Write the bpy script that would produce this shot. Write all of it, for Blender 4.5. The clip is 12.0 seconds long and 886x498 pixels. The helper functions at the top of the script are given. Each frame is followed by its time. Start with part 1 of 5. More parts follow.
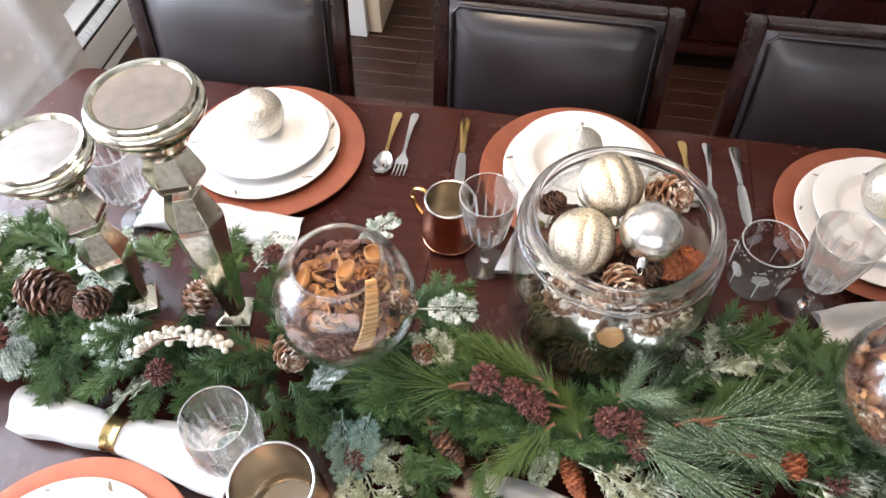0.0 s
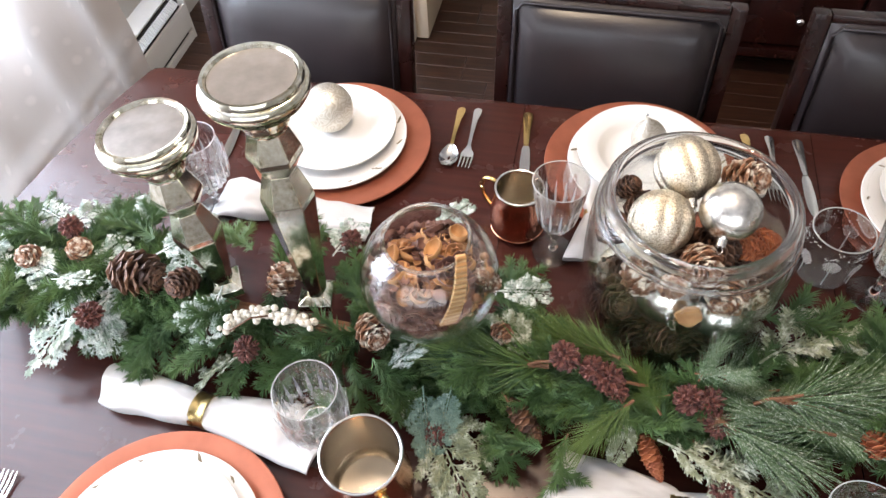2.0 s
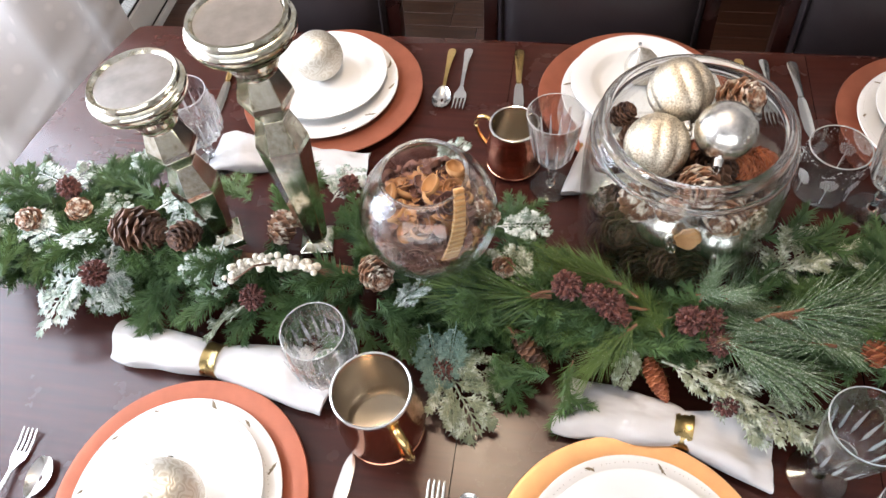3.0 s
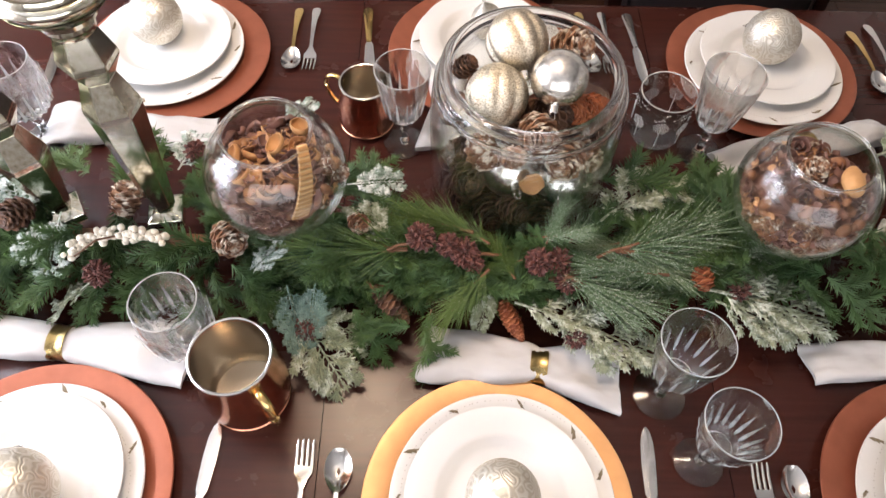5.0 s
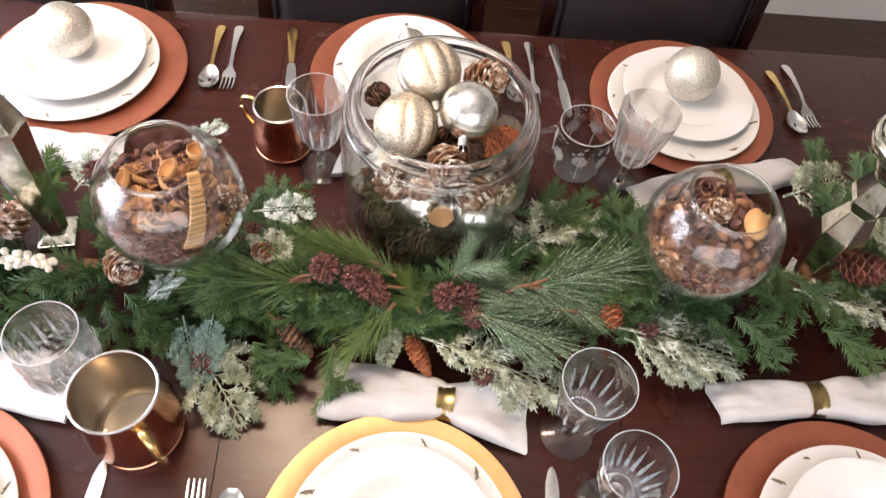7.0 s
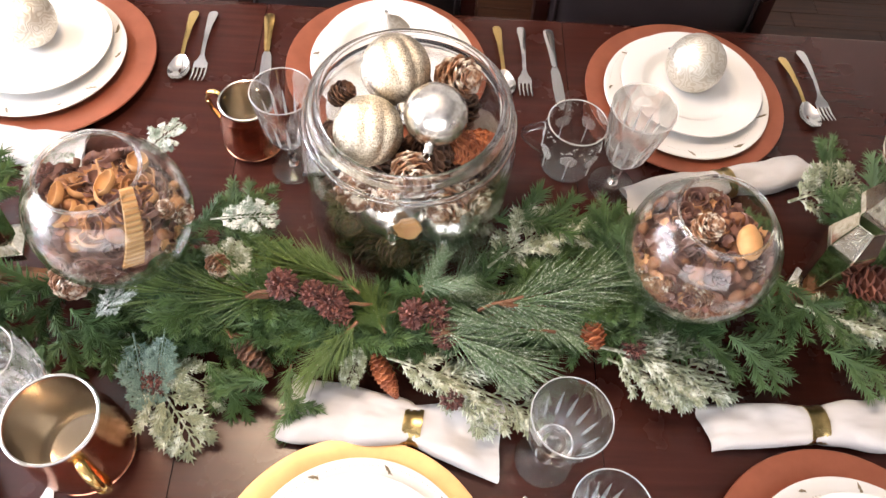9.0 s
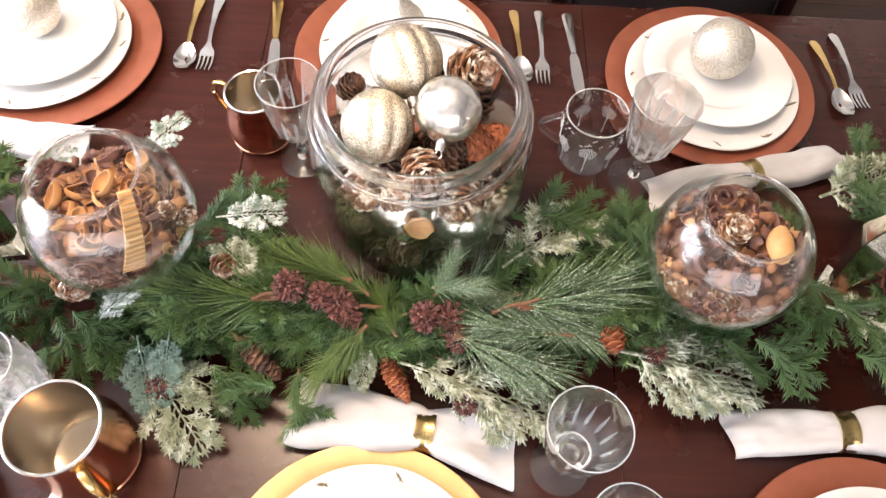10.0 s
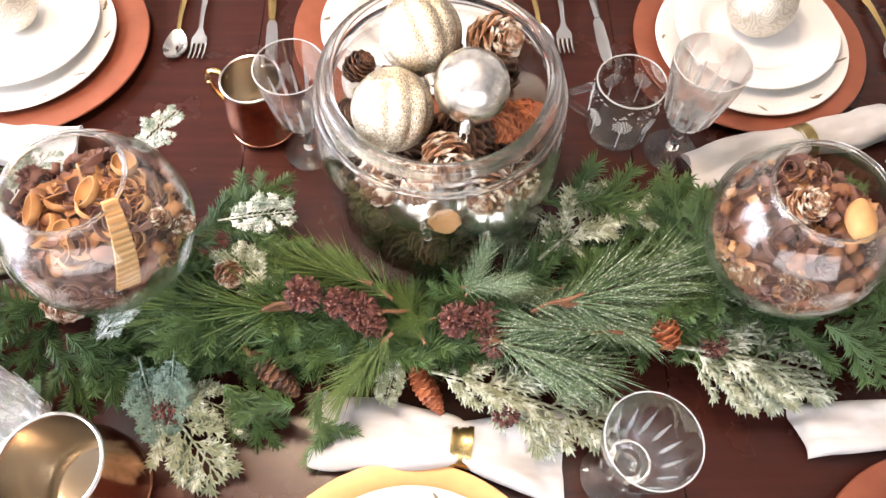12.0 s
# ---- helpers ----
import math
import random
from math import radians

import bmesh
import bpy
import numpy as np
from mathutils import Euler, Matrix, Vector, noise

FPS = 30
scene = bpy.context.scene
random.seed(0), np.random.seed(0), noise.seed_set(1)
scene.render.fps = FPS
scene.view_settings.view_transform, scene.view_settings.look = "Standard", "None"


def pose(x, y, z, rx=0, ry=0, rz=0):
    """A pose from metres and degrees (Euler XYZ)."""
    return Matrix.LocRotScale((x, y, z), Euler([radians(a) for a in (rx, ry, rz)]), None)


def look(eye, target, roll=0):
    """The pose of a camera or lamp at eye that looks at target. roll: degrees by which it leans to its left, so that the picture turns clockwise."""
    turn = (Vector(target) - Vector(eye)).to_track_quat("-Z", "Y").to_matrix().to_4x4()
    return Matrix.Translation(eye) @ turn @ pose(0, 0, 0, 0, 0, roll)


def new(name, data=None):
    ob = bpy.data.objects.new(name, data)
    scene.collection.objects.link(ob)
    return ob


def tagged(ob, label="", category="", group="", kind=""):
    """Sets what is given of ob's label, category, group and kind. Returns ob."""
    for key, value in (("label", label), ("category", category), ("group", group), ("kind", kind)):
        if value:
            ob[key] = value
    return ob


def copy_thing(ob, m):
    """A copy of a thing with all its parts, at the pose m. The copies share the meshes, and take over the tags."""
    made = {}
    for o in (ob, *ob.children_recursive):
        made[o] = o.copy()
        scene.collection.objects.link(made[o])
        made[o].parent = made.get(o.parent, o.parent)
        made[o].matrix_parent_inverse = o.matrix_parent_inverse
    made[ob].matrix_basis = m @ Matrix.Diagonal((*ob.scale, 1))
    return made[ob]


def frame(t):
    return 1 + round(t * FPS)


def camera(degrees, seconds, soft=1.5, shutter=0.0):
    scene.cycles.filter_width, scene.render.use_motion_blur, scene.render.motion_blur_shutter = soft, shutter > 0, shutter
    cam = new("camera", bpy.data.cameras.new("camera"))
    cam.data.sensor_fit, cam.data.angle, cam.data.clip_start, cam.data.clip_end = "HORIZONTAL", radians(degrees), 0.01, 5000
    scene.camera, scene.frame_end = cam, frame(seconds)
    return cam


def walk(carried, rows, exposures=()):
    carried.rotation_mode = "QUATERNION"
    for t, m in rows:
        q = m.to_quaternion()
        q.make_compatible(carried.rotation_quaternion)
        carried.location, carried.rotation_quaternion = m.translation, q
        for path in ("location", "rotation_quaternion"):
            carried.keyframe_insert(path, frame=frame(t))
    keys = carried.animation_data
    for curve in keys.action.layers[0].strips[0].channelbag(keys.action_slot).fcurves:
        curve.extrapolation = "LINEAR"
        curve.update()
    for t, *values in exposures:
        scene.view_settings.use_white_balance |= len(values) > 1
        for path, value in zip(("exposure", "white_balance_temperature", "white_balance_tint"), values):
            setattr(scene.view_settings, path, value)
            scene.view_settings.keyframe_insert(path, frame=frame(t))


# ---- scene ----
cam = camera(63.2, 12.0)
PATH = [
    (0, (0.243, -0.861, 1.715), (0.014, 0.324, 0.12), -1.2),
    (0.5, (0.227, -0.874, 1.715), (-0.02, 0.323, 0.132), -1.7),
    (1, (0.21, -0.893, 1.715), (-0.058, 0.312, 0.141), -1.4),
    (1.5, (0.196, -0.904, 1.722), (-0.093, 0.293, 0.146), -2.1),
    (2, (0.185, -0.923, 1.714), (-0.125, 0.275, 0.143), -3.8),
    (2.5, (0.181, -0.94, 1.703), (-0.134, 0.223, 0.107), -6.5),
    (2.7, (0.184, -0.941, 1.703), (-0.13, 0.187, 0.082), -7.4),
    (4.3, (0.214, -0.987, 1.698), (0.113, 0.089, 0.016), -1.1),
    (4.5, (0.218, -0.974, 1.704), (0.159, 0.086, 0.009), -0.0),
    (5, (0.231, -0.963, 1.699), (0.256, 0.094, 0.001), 2.3),
    (5.5, (0.241, -0.956, 1.696), (0.344, 0.107, 0.005), 5.7),
    (6, (0.254, -0.949, 1.695), (0.416, 0.128, 0.017), 8.2),
    (6.5, (0.272, -0.941, 1.691), (0.459, 0.148, 0.025), 10.1),
    (7, (0.294, -0.931, 1.693), (0.444, 0.164, 0.026), 9.0),
    (9, (0.365, -0.845, 1.669), (0.455, 0.176, -0.048), 7.0),
    (9.5, (0.372, -0.823, 1.663), (0.445, 0.167, -0.073), 6.7),
    (10, (0.37, -0.804, 1.651), (0.416, 0.164, -0.099), 5.0),
    (10.5, (0.362, -0.787, 1.635), (0.387, 0.161, -0.126), 3.2),
    (11, (0.356, -0.773, 1.619), (0.368, 0.157, -0.151), 1.5),
    (11.5, (0.355, -0.756, 1.602), (0.365, 0.168, -0.172), 0.5),
    (12, (0.351, -0.747, 1.579), (0.371, 0.173, -0.197), 0.7),
]
walk(cam, [(t, look(eye, target, roll)) for t, eye, target, roll in PATH], [(0, 0.34, 6200, 14), (2.5, 0.17, 6200, 14), (4.5, 0.02, 6450, 17), (7, 0.33, 6550, 18), (9, 0.58, 6600, 18), (12, 0.80, 6650, 18)])

# ---- light ----
world = bpy.data.worlds.new("sky")
scene.world = world
world.use_nodes = True
wn = world.node_tree
sky = wn.nodes.new("ShaderNodeTexSky")
sky.sky_type, sky.sun_disc, sky.sun_elevation, sky.sun_rotation = "NISHITA", False, radians(28), radians(-80)
wn.nodes["Background"].inputs["Strength"].default_value = 0.12
wn.links.new(sky.outputs[0], wn.nodes["Background"].inputs["Color"])


def area(name, eye, target, w, h, power, colour):
    d = bpy.data.lights.new(name, "AREA")
    d.shape, d.size, d.size_y, d.energy, d.color = "RECTANGLE", w, h, power, colour
    ob = new(name, d)
    ob.matrix_world = look(eye, target)
    return ob


area("window_daylight_west", (-1.56, -0.35, 1.45), (0, -0.35, 1.0), 1.7, 1.3, 292, (0.72, 0.85, 1.0))
area("window_daylight_south", (0.2, -2.56, 1.52), (0.2, 0, 1.1), 3.0, 1.3, 36, (0.97, 0.97, 0.96))
bulb = bpy.data.lights.new("pendant_bulb", "POINT")
bulb.energy, bulb.color, bulb.shadow_soft_size = 38, (1.0, 0.77, 0.52), 0.13
new("pendant_bulb", bulb).location = (0.03, -0.17, 2.15)

# ---- materials ----


class Mat:
    """A small builder round a node material."""

    def __init__(self, name, colour=(0.5, 0.5, 0.5), rough=0.5, metal=0.0):
        self.m = bpy.data.materials.new(name)
        self.m.use_nodes = True
        self.t = self.m.node_tree
        self.b = self.t.nodes["Principled BSDF"]
        self.b.inputs["Base Color"].default_value = (*colour, 1)
        self.b.inputs["Roughness"].default_value = rough
        self.b.inputs["Metallic"].default_value = metal

    def node(self, kind, **values):
        n = self.t.nodes.new(kind)
        for k, v in values.items():
            n.inputs[k].default_value = v
        return n

    def link(self, a, b):
        self.t.links.new(a, b)

    def coords(self, stretch=(1, 1, 1)):
        tc = self.node("ShaderNodeTexCoord")
        mp = self.node("ShaderNodeMapping", Scale=stretch)
        self.link(tc.outputs["Object"], mp.inputs["Vector"])
        return mp.outputs[0]

    def noise(self, scale, stretch=(1, 1, 1), detail=4.0, rough=0.55):
        n = self.node("ShaderNodeTexNoise", Scale=scale, Detail=detail, Roughness=rough)
        self.link(self.coords(stretch), n.inputs["Vector"])
        return n.outputs["Fac"]

    def ramp(self, fac, *stops):
        r = self.node("ShaderNodeValToRGB")
        while len(r.color_ramp.elements) < len(stops):
            r.color_ramp.elements.new(0.5)
        for e, (p, c) in zip(r.color_ramp.elements, stops):
            e.position, e.color = p, (*c, 1)
        self.link(fac, r.inputs[0])
        return r.outputs[0]

    def colour(self, out):
        self.link(out, self.b.inputs["Base Color"])
        return self

    def mix(self, fac, a, b, how="MIX"):
        n = self.t.nodes.new("ShaderNodeMix")
        n.data_type, n.blend_type = "RGBA", how
        for i, v in ((0, fac), (6, a), (7, b)):
            if isinstance(v, (float, int)):
                n.inputs[i].default_value = v
            elif isinstance(v, tuple):
                n.inputs[i].default_value = (*v, 1)
            else:
                self.link(v, n.inputs[i])
        return n.outputs[2]

    def random(self):
        return self.node("ShaderNodeObjectInfo").outputs["Random"]

    def bump(self, fac, strength=0.2, distance=0.002):
        n = self.node("ShaderNodeBump", Strength=strength, Distance=distance)
        self.link(fac, n.inputs["Height"])
        self.link(n.outputs[0], self.b.inputs["Normal"])
        return self

    def roughness(self, fac, lo, hi):
        n = self.node("ShaderNodeMapRange")
        n.inputs[3].default_value, n.inputs[4].default_value = lo, hi
        self.link(fac, n.inputs[0])
        self.link(n.outputs[0], self.b.inputs["Roughness"])
        return self


def table_wood():
    a = Mat("dark_table_wood", rough=0.22)
    g = a.noise(9, (0.6, 9, 4), 6)
    a.colour(a.ramp(g, (0.2, (0.030, 0.0080, 0.0058)), (0.55, (0.043, 0.0115, 0.0080)), (0.9, (0.058, 0.0160, 0.0104))))
    a.roughness(a.noise(14, detail=5), 0.19, 0.33)
    a.b.inputs["Specular IOR Level"].default_value = 0.31
    a.bump(g, 0.03, 0.0006)
    return a.m


def floor_wood():
    a = Mat("floor_wood", rough=0.3)
    g = a.noise(7, (0.5, 10, 1), 7)
    c = a.ramp(g, (0.3, (0.022, 0.0085, 0.0050)), (0.55, (0.052, 0.021, 0.0110)), (0.8, (0.088, 0.039, 0.020)))
    c = a.mix(0.5, c, a.ramp(a.random(), (0, (0.5, 0.5, 0.5)), (1, (1, 1, 1))), "MULTIPLY")
    a.colour(c)
    a.roughness(a.noise(3), 0.2, 0.45)
    a.bump(g, 0.15, 0.001)
    return a.m


def red_wood(name="red_brown_wood", dark=1.0):
    a = Mat(name, rough=0.25)
    g = a.noise(6, (6, 6, 0.5), 5)
    a.colour(a.ramp(g, (0.3, (0.011 * dark, 0.0024 * dark, 0.0018 * dark)), (0.8, (0.030 * dark, 0.0070 * dark, 0.0046 * dark))))
    a.roughness(a.noise(12), 0.18, 0.35)
    return a.m


def leather():
    a = Mat("brown_leather", rough=0.35)
    f = a.noise(380, detail=3)
    w = a.noise(5, detail=4)
    a.colour(a.ramp(w, (0.3, (0.012, 0.0088, 0.0098)), (0.75, (0.024, 0.0180, 0.0195))))
    a.roughness(w, 0.26, 0.42)
    a.b.inputs["Specular IOR Level"].default_value = 0.6
    a.bump(f, 0.15, 0.0006)
    return a.m


def painted(name, c, rough=0.5, var=0.06):
    a = Mat(name, rough=rough)
    n = a.noise(4, detail=6)
    a.colour(a.ramp(n, (0.2, tuple(v * (1 - var) for v in c)), (0.8, tuple(min(1, v * (1 + var)) for v in c))))
    a.bump(a.noise(180), 0.05, 0.0006)
    return a.m


def satin_metal(name, c, rough=0.3, metal=1.0, speck=0.15, scale=60, bump=0.05):
    a = Mat(name, rough=rough, metal=metal)
    n = a.noise(scale, detail=5)
    a.colour(a.ramp(n, (0.3, tuple(v * (1 - speck) for v in c)), (0.7, tuple(min(1, v * (1 + speck)) for v in c))))
    a.roughness(a.noise(scale * 0.3), rough * 0.7, min(1, rough * 1.35))
    a.bump(n, bump, 0.0008)
    return a.m


def porcelain():
    a = Mat("white_porcelain", (0.72, 0.71, 0.69), 0.16)
    a.bump(a.noise(26, detail=2), 0.03, 0.001)
    return a.m


def clear_glass(name="clear_glass", tint=(0.97, 0.985, 0.98), gloss=1.0, rough=0.07, edge=2.6):
    m = bpy.data.materials.new(name)
    m.use_nodes = True
    t = m.node_tree
    t.nodes.remove(t.nodes["Principled BSDF"])
    tr, gl = t.nodes.new("ShaderNodeBsdfTransparent"), t.nodes.new("ShaderNodeBsdfGlossy")
    tr.inputs[0].default_value, gl.inputs[0].default_value, gl.inputs["Roughness"].default_value = (*tint, 1), (1, 1, 1, 1), rough
    lw, mx = t.nodes.new("ShaderNodeLayerWeight"), t.nodes.new("ShaderNodeMixShader")
    pw, mr = t.nodes.new("ShaderNodeMath"), t.nodes.new("ShaderNodeMapRange")
    pw.operation, pw.inputs[1].default_value = "POWER", edge
    lw.inputs[0].default_value = 0.5
    mr.inputs[3].default_value, mr.inputs[4].default_value = 0.032 * gloss, 0.80
    t.links.new(lw.outputs["Facing"], pw.inputs[0])
    t.links.new(pw.outputs[0], mr.inputs[0])
    t.links.new(mr.outputs[0], mx.inputs[0])
    t.links.new(tr.outputs[0], mx.inputs[1])
    t.links.new(gl.outputs[0], mx.inputs[2])
    t.links.new(mx.outputs[0], t.nodes["Material Output"].inputs[0])
    return m


def blown_glass(name, share):
    """Clear glass whose thin wall lets most light straight through and bends the rest."""
    m = clear_glass(name, (0.98, 0.985, 0.985), 0.35, 0.02, 6.0)
    t = m.node_tree
    out = t.nodes["Material Output"]
    gl, mx = t.nodes.new("ShaderNodeBsdfGlass"), t.nodes.new("ShaderNodeMixShader")
    gl.inputs["Roughness"].default_value, gl.inputs["IOR"].default_value = 0.0, 1.45
    mx.inputs[0].default_value = share
    t.links.new(out.inputs[0].links[0].from_socket, mx.inputs[1])
    t.links.new(gl.outputs[0], mx.inputs[2])
    t.links.new(mx.outputs[0], out.inputs[0])
    return m


def glint_glass():
    """Cut facets and rims: partly clear, with white painted in for their bright glints."""
    a = Mat("white_glint_glass", (0.90, 0.92, 0.92), 0.25)
    a.b.inputs["Alpha"].default_value = 0.30
    return a.m


def crystal():
    a = Mat("cut_crystal", (0.98, 0.99, 0.99), 0.03)
    a.b.inputs["Transmission Weight"].default_value = 1.0
    a.b.inputs["IOR"].default_value = 1.48
    return a.m


def mercury():
    a = Mat("mercury_glass", rough=0.16, metal=1.0)
    n = a.mix(0.5, a.noise(38, detail=7, rough=0.7), a.noise(150, detail=4, rough=0.7))
    a.colour(a.ramp(n, (0.36, (0.30, 0.27, 0.18)), (0.44, (0.64, 0.62, 0.50)), (0.60, (0.88, 0.87, 0.78))))
    a.roughness(n, 0.24, 0.02)
    a.bump(a.noise(18), 0.12, 0.002)
    return a.m


def cloth():
    a = Mat("white_cotton", (0.53, 0.515, 0.505), 0.85)
    a.b.inputs["Sheen Weight"].default_value = 0.2
    a.bump(a.noise(13, (1, 2.2, 1), 2), 0.6, 0.012)
    return a.m


def needle(name, dark, light, frost, amount, grain=55):
    a = Mat(name, rough=0.55)
    c = a.mix(0.45, a.ramp(a.random(), (0, dark), (1, light)), a.ramp(a.noise(14, detail=3), (0.35, dark), (0.65, light)))
    f = a.noise(grain, detail=5, rough=0.7)
    a.colour(a.mix(a.ramp(f, (1 - amount - 0.08, (0, 0, 0)), (1 - amount + 0.1, (1, 1, 1))), c, frost))
    a.b.inputs["Subsurface Weight"].default_value = 0.0
    return a.m


def cone_wood(name, dark, light, tip=None):
    a = Mat(name, rough=0.6)
    geo = a.node("ShaderNodeNewGeometry").outputs["Random Per Island"]
    c = a.ramp(geo, (0, dark), (1, light))
    if tip:
        c = a.mix(a.ramp(a.noise(70, detail=4), (0.50, (0, 0, 0)), (0.62, (1, 1, 1))), c, tip)
    a.colour(c)
    return a.m


def dried(name, dark, light):
    a = Mat(name, rough=0.65)
    c = a.mix(0.5, a.ramp(a.random(), (0, dark), (1, light)), a.ramp(a.noise(60, detail=5), (0.3, dark), (0.7, light)))
    a.colour(c)
    a.bump(a.noise(120), 0.3, 0.001)
    return a.m


def glitter(name, dark, light):
    a = Mat(name, rough=0.3, metal=1.0)
    v = a.node("ShaderNodeTexVoronoi", Scale=650.0)
    a.link(a.coords(), v.inputs["Vector"])
    a.colour(a.ramp(v.outputs["Color"], (0.15, dark), (0.8, light)))
    a.bump(v.outputs["Distance"], 0.7, 0.001)
    a.roughness(v.outputs["Distance"], 0.25, 0.5)
    return a.m


def filigree():
    a = Mat("silver_filigree", rough=0.42, metal=0.7)
    w = a.node("ShaderNodeTexWave", Scale=13.0, Distortion=26.0, Detail=1.0)
    w.wave_type = "RINGS"
    w.inputs["Detail Scale"].default_value = 1.2
    a.link(a.coords((3, 3, 3)), w.inputs["Vector"])
    a.colour(a.ramp(w.outputs["Fac"], (0.2, (0.58, 0.53, 0.44)), (0.6, (0.70, 0.67, 0.60))))
    a.bump(w.outputs["Fac"], 0.35, 0.0012)
    return a.m


def lace():
    m = bpy.data.materials.new("sheer_voile")
    m.use_nodes = True
    t = m.node_tree
    b = t.nodes["Principled BSDF"]
    b.inputs["Base Color"].default_value, b.inputs["Roughness"].default_value = (0.60, 0.53, 0.48, 1), 0.9
    tl, tr = t.nodes.new("ShaderNodeBsdfTranslucent"), t.nodes.new("ShaderNodeBsdfTransparent")
    tl.inputs[0].default_value = (0.58, 0.52, 0.47, 1)
    m1, m2 = t.nodes.new("ShaderNodeMixShader"), t.nodes.new("ShaderNodeMixShader")
    no, tc, rp = t.nodes.new("ShaderNodeTexVoronoi"), t.nodes.new("ShaderNodeTexCoord"), t.nodes.new("ShaderNodeValToRGB")
    no.inputs["Scale"].default_value = 16
    rp.color_ramp.elements[0].position, rp.color_ramp.elements[0].color = 0.15, (0.97, 0.97, 0.97, 1)
    rp.color_ramp.elements[1].position, rp.color_ramp.elements[1].color = 0.3, (0.84, 0.84, 0.84, 1)
    t.links.new(tc.outputs["Object"], no.inputs["Vector"])
    t.links.new(no.outputs["Distance"], rp.inputs[0])
    m1.inputs[0].default_value = 0.35
    t.links.new(b.outputs[0], m1.inputs[1])
    t.links.new(tl.outputs[0], m1.inputs[2])
    t.links.new(rp.outputs[0], m2.inputs[0])
    t.links.new(tr.outputs[0], m2.inputs[1])
    t.links.new(m1.outputs[0], m2.inputs[2])
    t.links.new(m2.outputs[0], t.nodes["Material Output"].inputs[0])
    return m


WOOD, FLOOR, REDWOOD, LEATHER = table_wood(), floor_wood(), red_wood(), leather()
CHAIRWOOD = red_wood("chair_wood", 0.6)
WALL, CEIL, WHITE = painted("wall_paint", (0.50, 0.48, 0.45), 0.8), painted("ceiling_paint", (0.58, 0.58, 0.57), 0.9), painted("white_enamel", (0.74, 0.73, 0.70), 0.4)
# near-black for the heater's painted inner shade and the box print
SHADE_PRINT_BLACK = painted("shade_and_print_black", (0.03, 0.028, 0.026), 0.8)
COPPER_PLATE = satin_metal("copper_charger", (0.365, 0.118, 0.066), 0.42, 0.55, 0.10, 30, 0.03)
# same satin finish as the copper charger, in a lighter orange-gold
GOLD_PLATE = satin_metal("gold_charger", (0.66, 0.36, 0.16), 0.42, 0.55, 0.08, 30, 0.03)
PORCELAIN, MOTIF, DOT = porcelain(), painted("grey_gold_motif", (0.20, 0.16, 0.10), 0.5), painted("grey_dot", (0.38, 0.36, 0.33), 0.5)
GLINTGLASS = glint_glass()
GOBLET_GLASS, MUG_GLASS = blown_glass("goblet_glass", 0.55), blown_glass("mug_glass", 0.40)
GLASS, CRYSTAL, FROSTED = clear_glass(), crystal(), painted("etched_white", (0.72, 0.74, 0.75), 0.8)
MERCURY, MIRRORTOP = mercury(), satin_metal("worn_silver_top", (0.235, 0.215, 0.20), 0.38, 0.5, 0.25, 28, 0.03)
CLOTH, BRASS = cloth(), satin_metal("aged_brass", (0.40, 0.30, 0.13), 0.28, 1.0, 0.25, 90, 0.15)
COPPER, GOLD, STEEL = satin_metal("copper", (0.70, 0.31, 0.19), 0.20, 1.0, 0.12, 120, 0.38), satin_metal("gold_plate", (0.72, 0.50, 0.20), 0.2, 1.0, 0.08, 40, 0.03), satin_metal("polished_steel", (0.72, 0.71, 0.69), 0.17, 1.0, 0.05, 40, 0.02)
MUGLINING = satin_metal("steel_lining", (0.52, 0.46, 0.38), 0.24, 1.0, 0.06, 40, 0.02)
PINE = needle("pine_needles", (0.028, 0.075, 0.014), (0.105, 0.158, 0.030), (0.60, 0.64, 0.50), 0.33, 260)
PINE_FROST = needle("frosted_pine_needles", (0.048, 0.100, 0.036), (0.110, 0.175, 0.075), (0.64, 0.70, 0.61), 0.41, 260)
FIR = needle("fir_needles", (0.018, 0.056, 0.016), (0.084, 0.152, 0.042), (0.30, 0.37, 0.26), 0.22)
CEDAR = needle("cedar_sprays", (0.13, 0.165, 0.10), (0.27, 0.295, 0.19), (0.62, 0.66, 0.58), 0.45)
SNOWCEDAR = needle("frosted_cedar", (0.19, 0.27, 0.21), (0.32, 0.39, 0.33), (0.74, 0.78, 0.76), 0.50)
BLUECEDAR = needle("blue_green_cedar", (0.10, 0.17, 0.135), (0.22, 0.31, 0.26), (0.50, 0.58, 0.54), 0.34)
TWIG = dried("twig_bark", (0.10, 0.045, 0.02), (0.22, 0.10, 0.05))
CONE = cone_wood("pine_cone", (0.045, 0.020, 0.012), (0.16, 0.075, 0.04))
CONE_TIPPED = cone_wood("white_tipped_cone", (0.12, 0.05, 0.025), (0.30, 0.15, 0.08), (0.62, 0.55, 0.46))
CONE_RED = cone_wood("red_cone", (0.22, 0.055, 0.02), (0.40, 0.13, 0.05))
CONE_PLUM = cone_wood("plum_cone", (0.050, 0.017, 0.015), (0.18, 0.068, 0.054))
CONE_DARK = cone_wood("dark_red_cone", (0.07, 0.018, 0.012), (0.19, 0.060, 0.035))
BERRY = painted("cream_berry", (0.68, 0.62, 0.52), 0.5)
CURL, CHIP, NUT = dried("wood_curl", (0.27, 0.11, 0.045), (0.60, 0.33, 0.16)), dried("pale_pod", (0.36, 0.165, 0.06), (0.56, 0.31, 0.13)), dried("nut_shell", (0.17, 0.068, 0.032), (0.36, 0.165, 0.08))
BARK = dried("potpourri_bark", (0.075, 0.032, 0.026), (0.30, 0.150, 0.115))
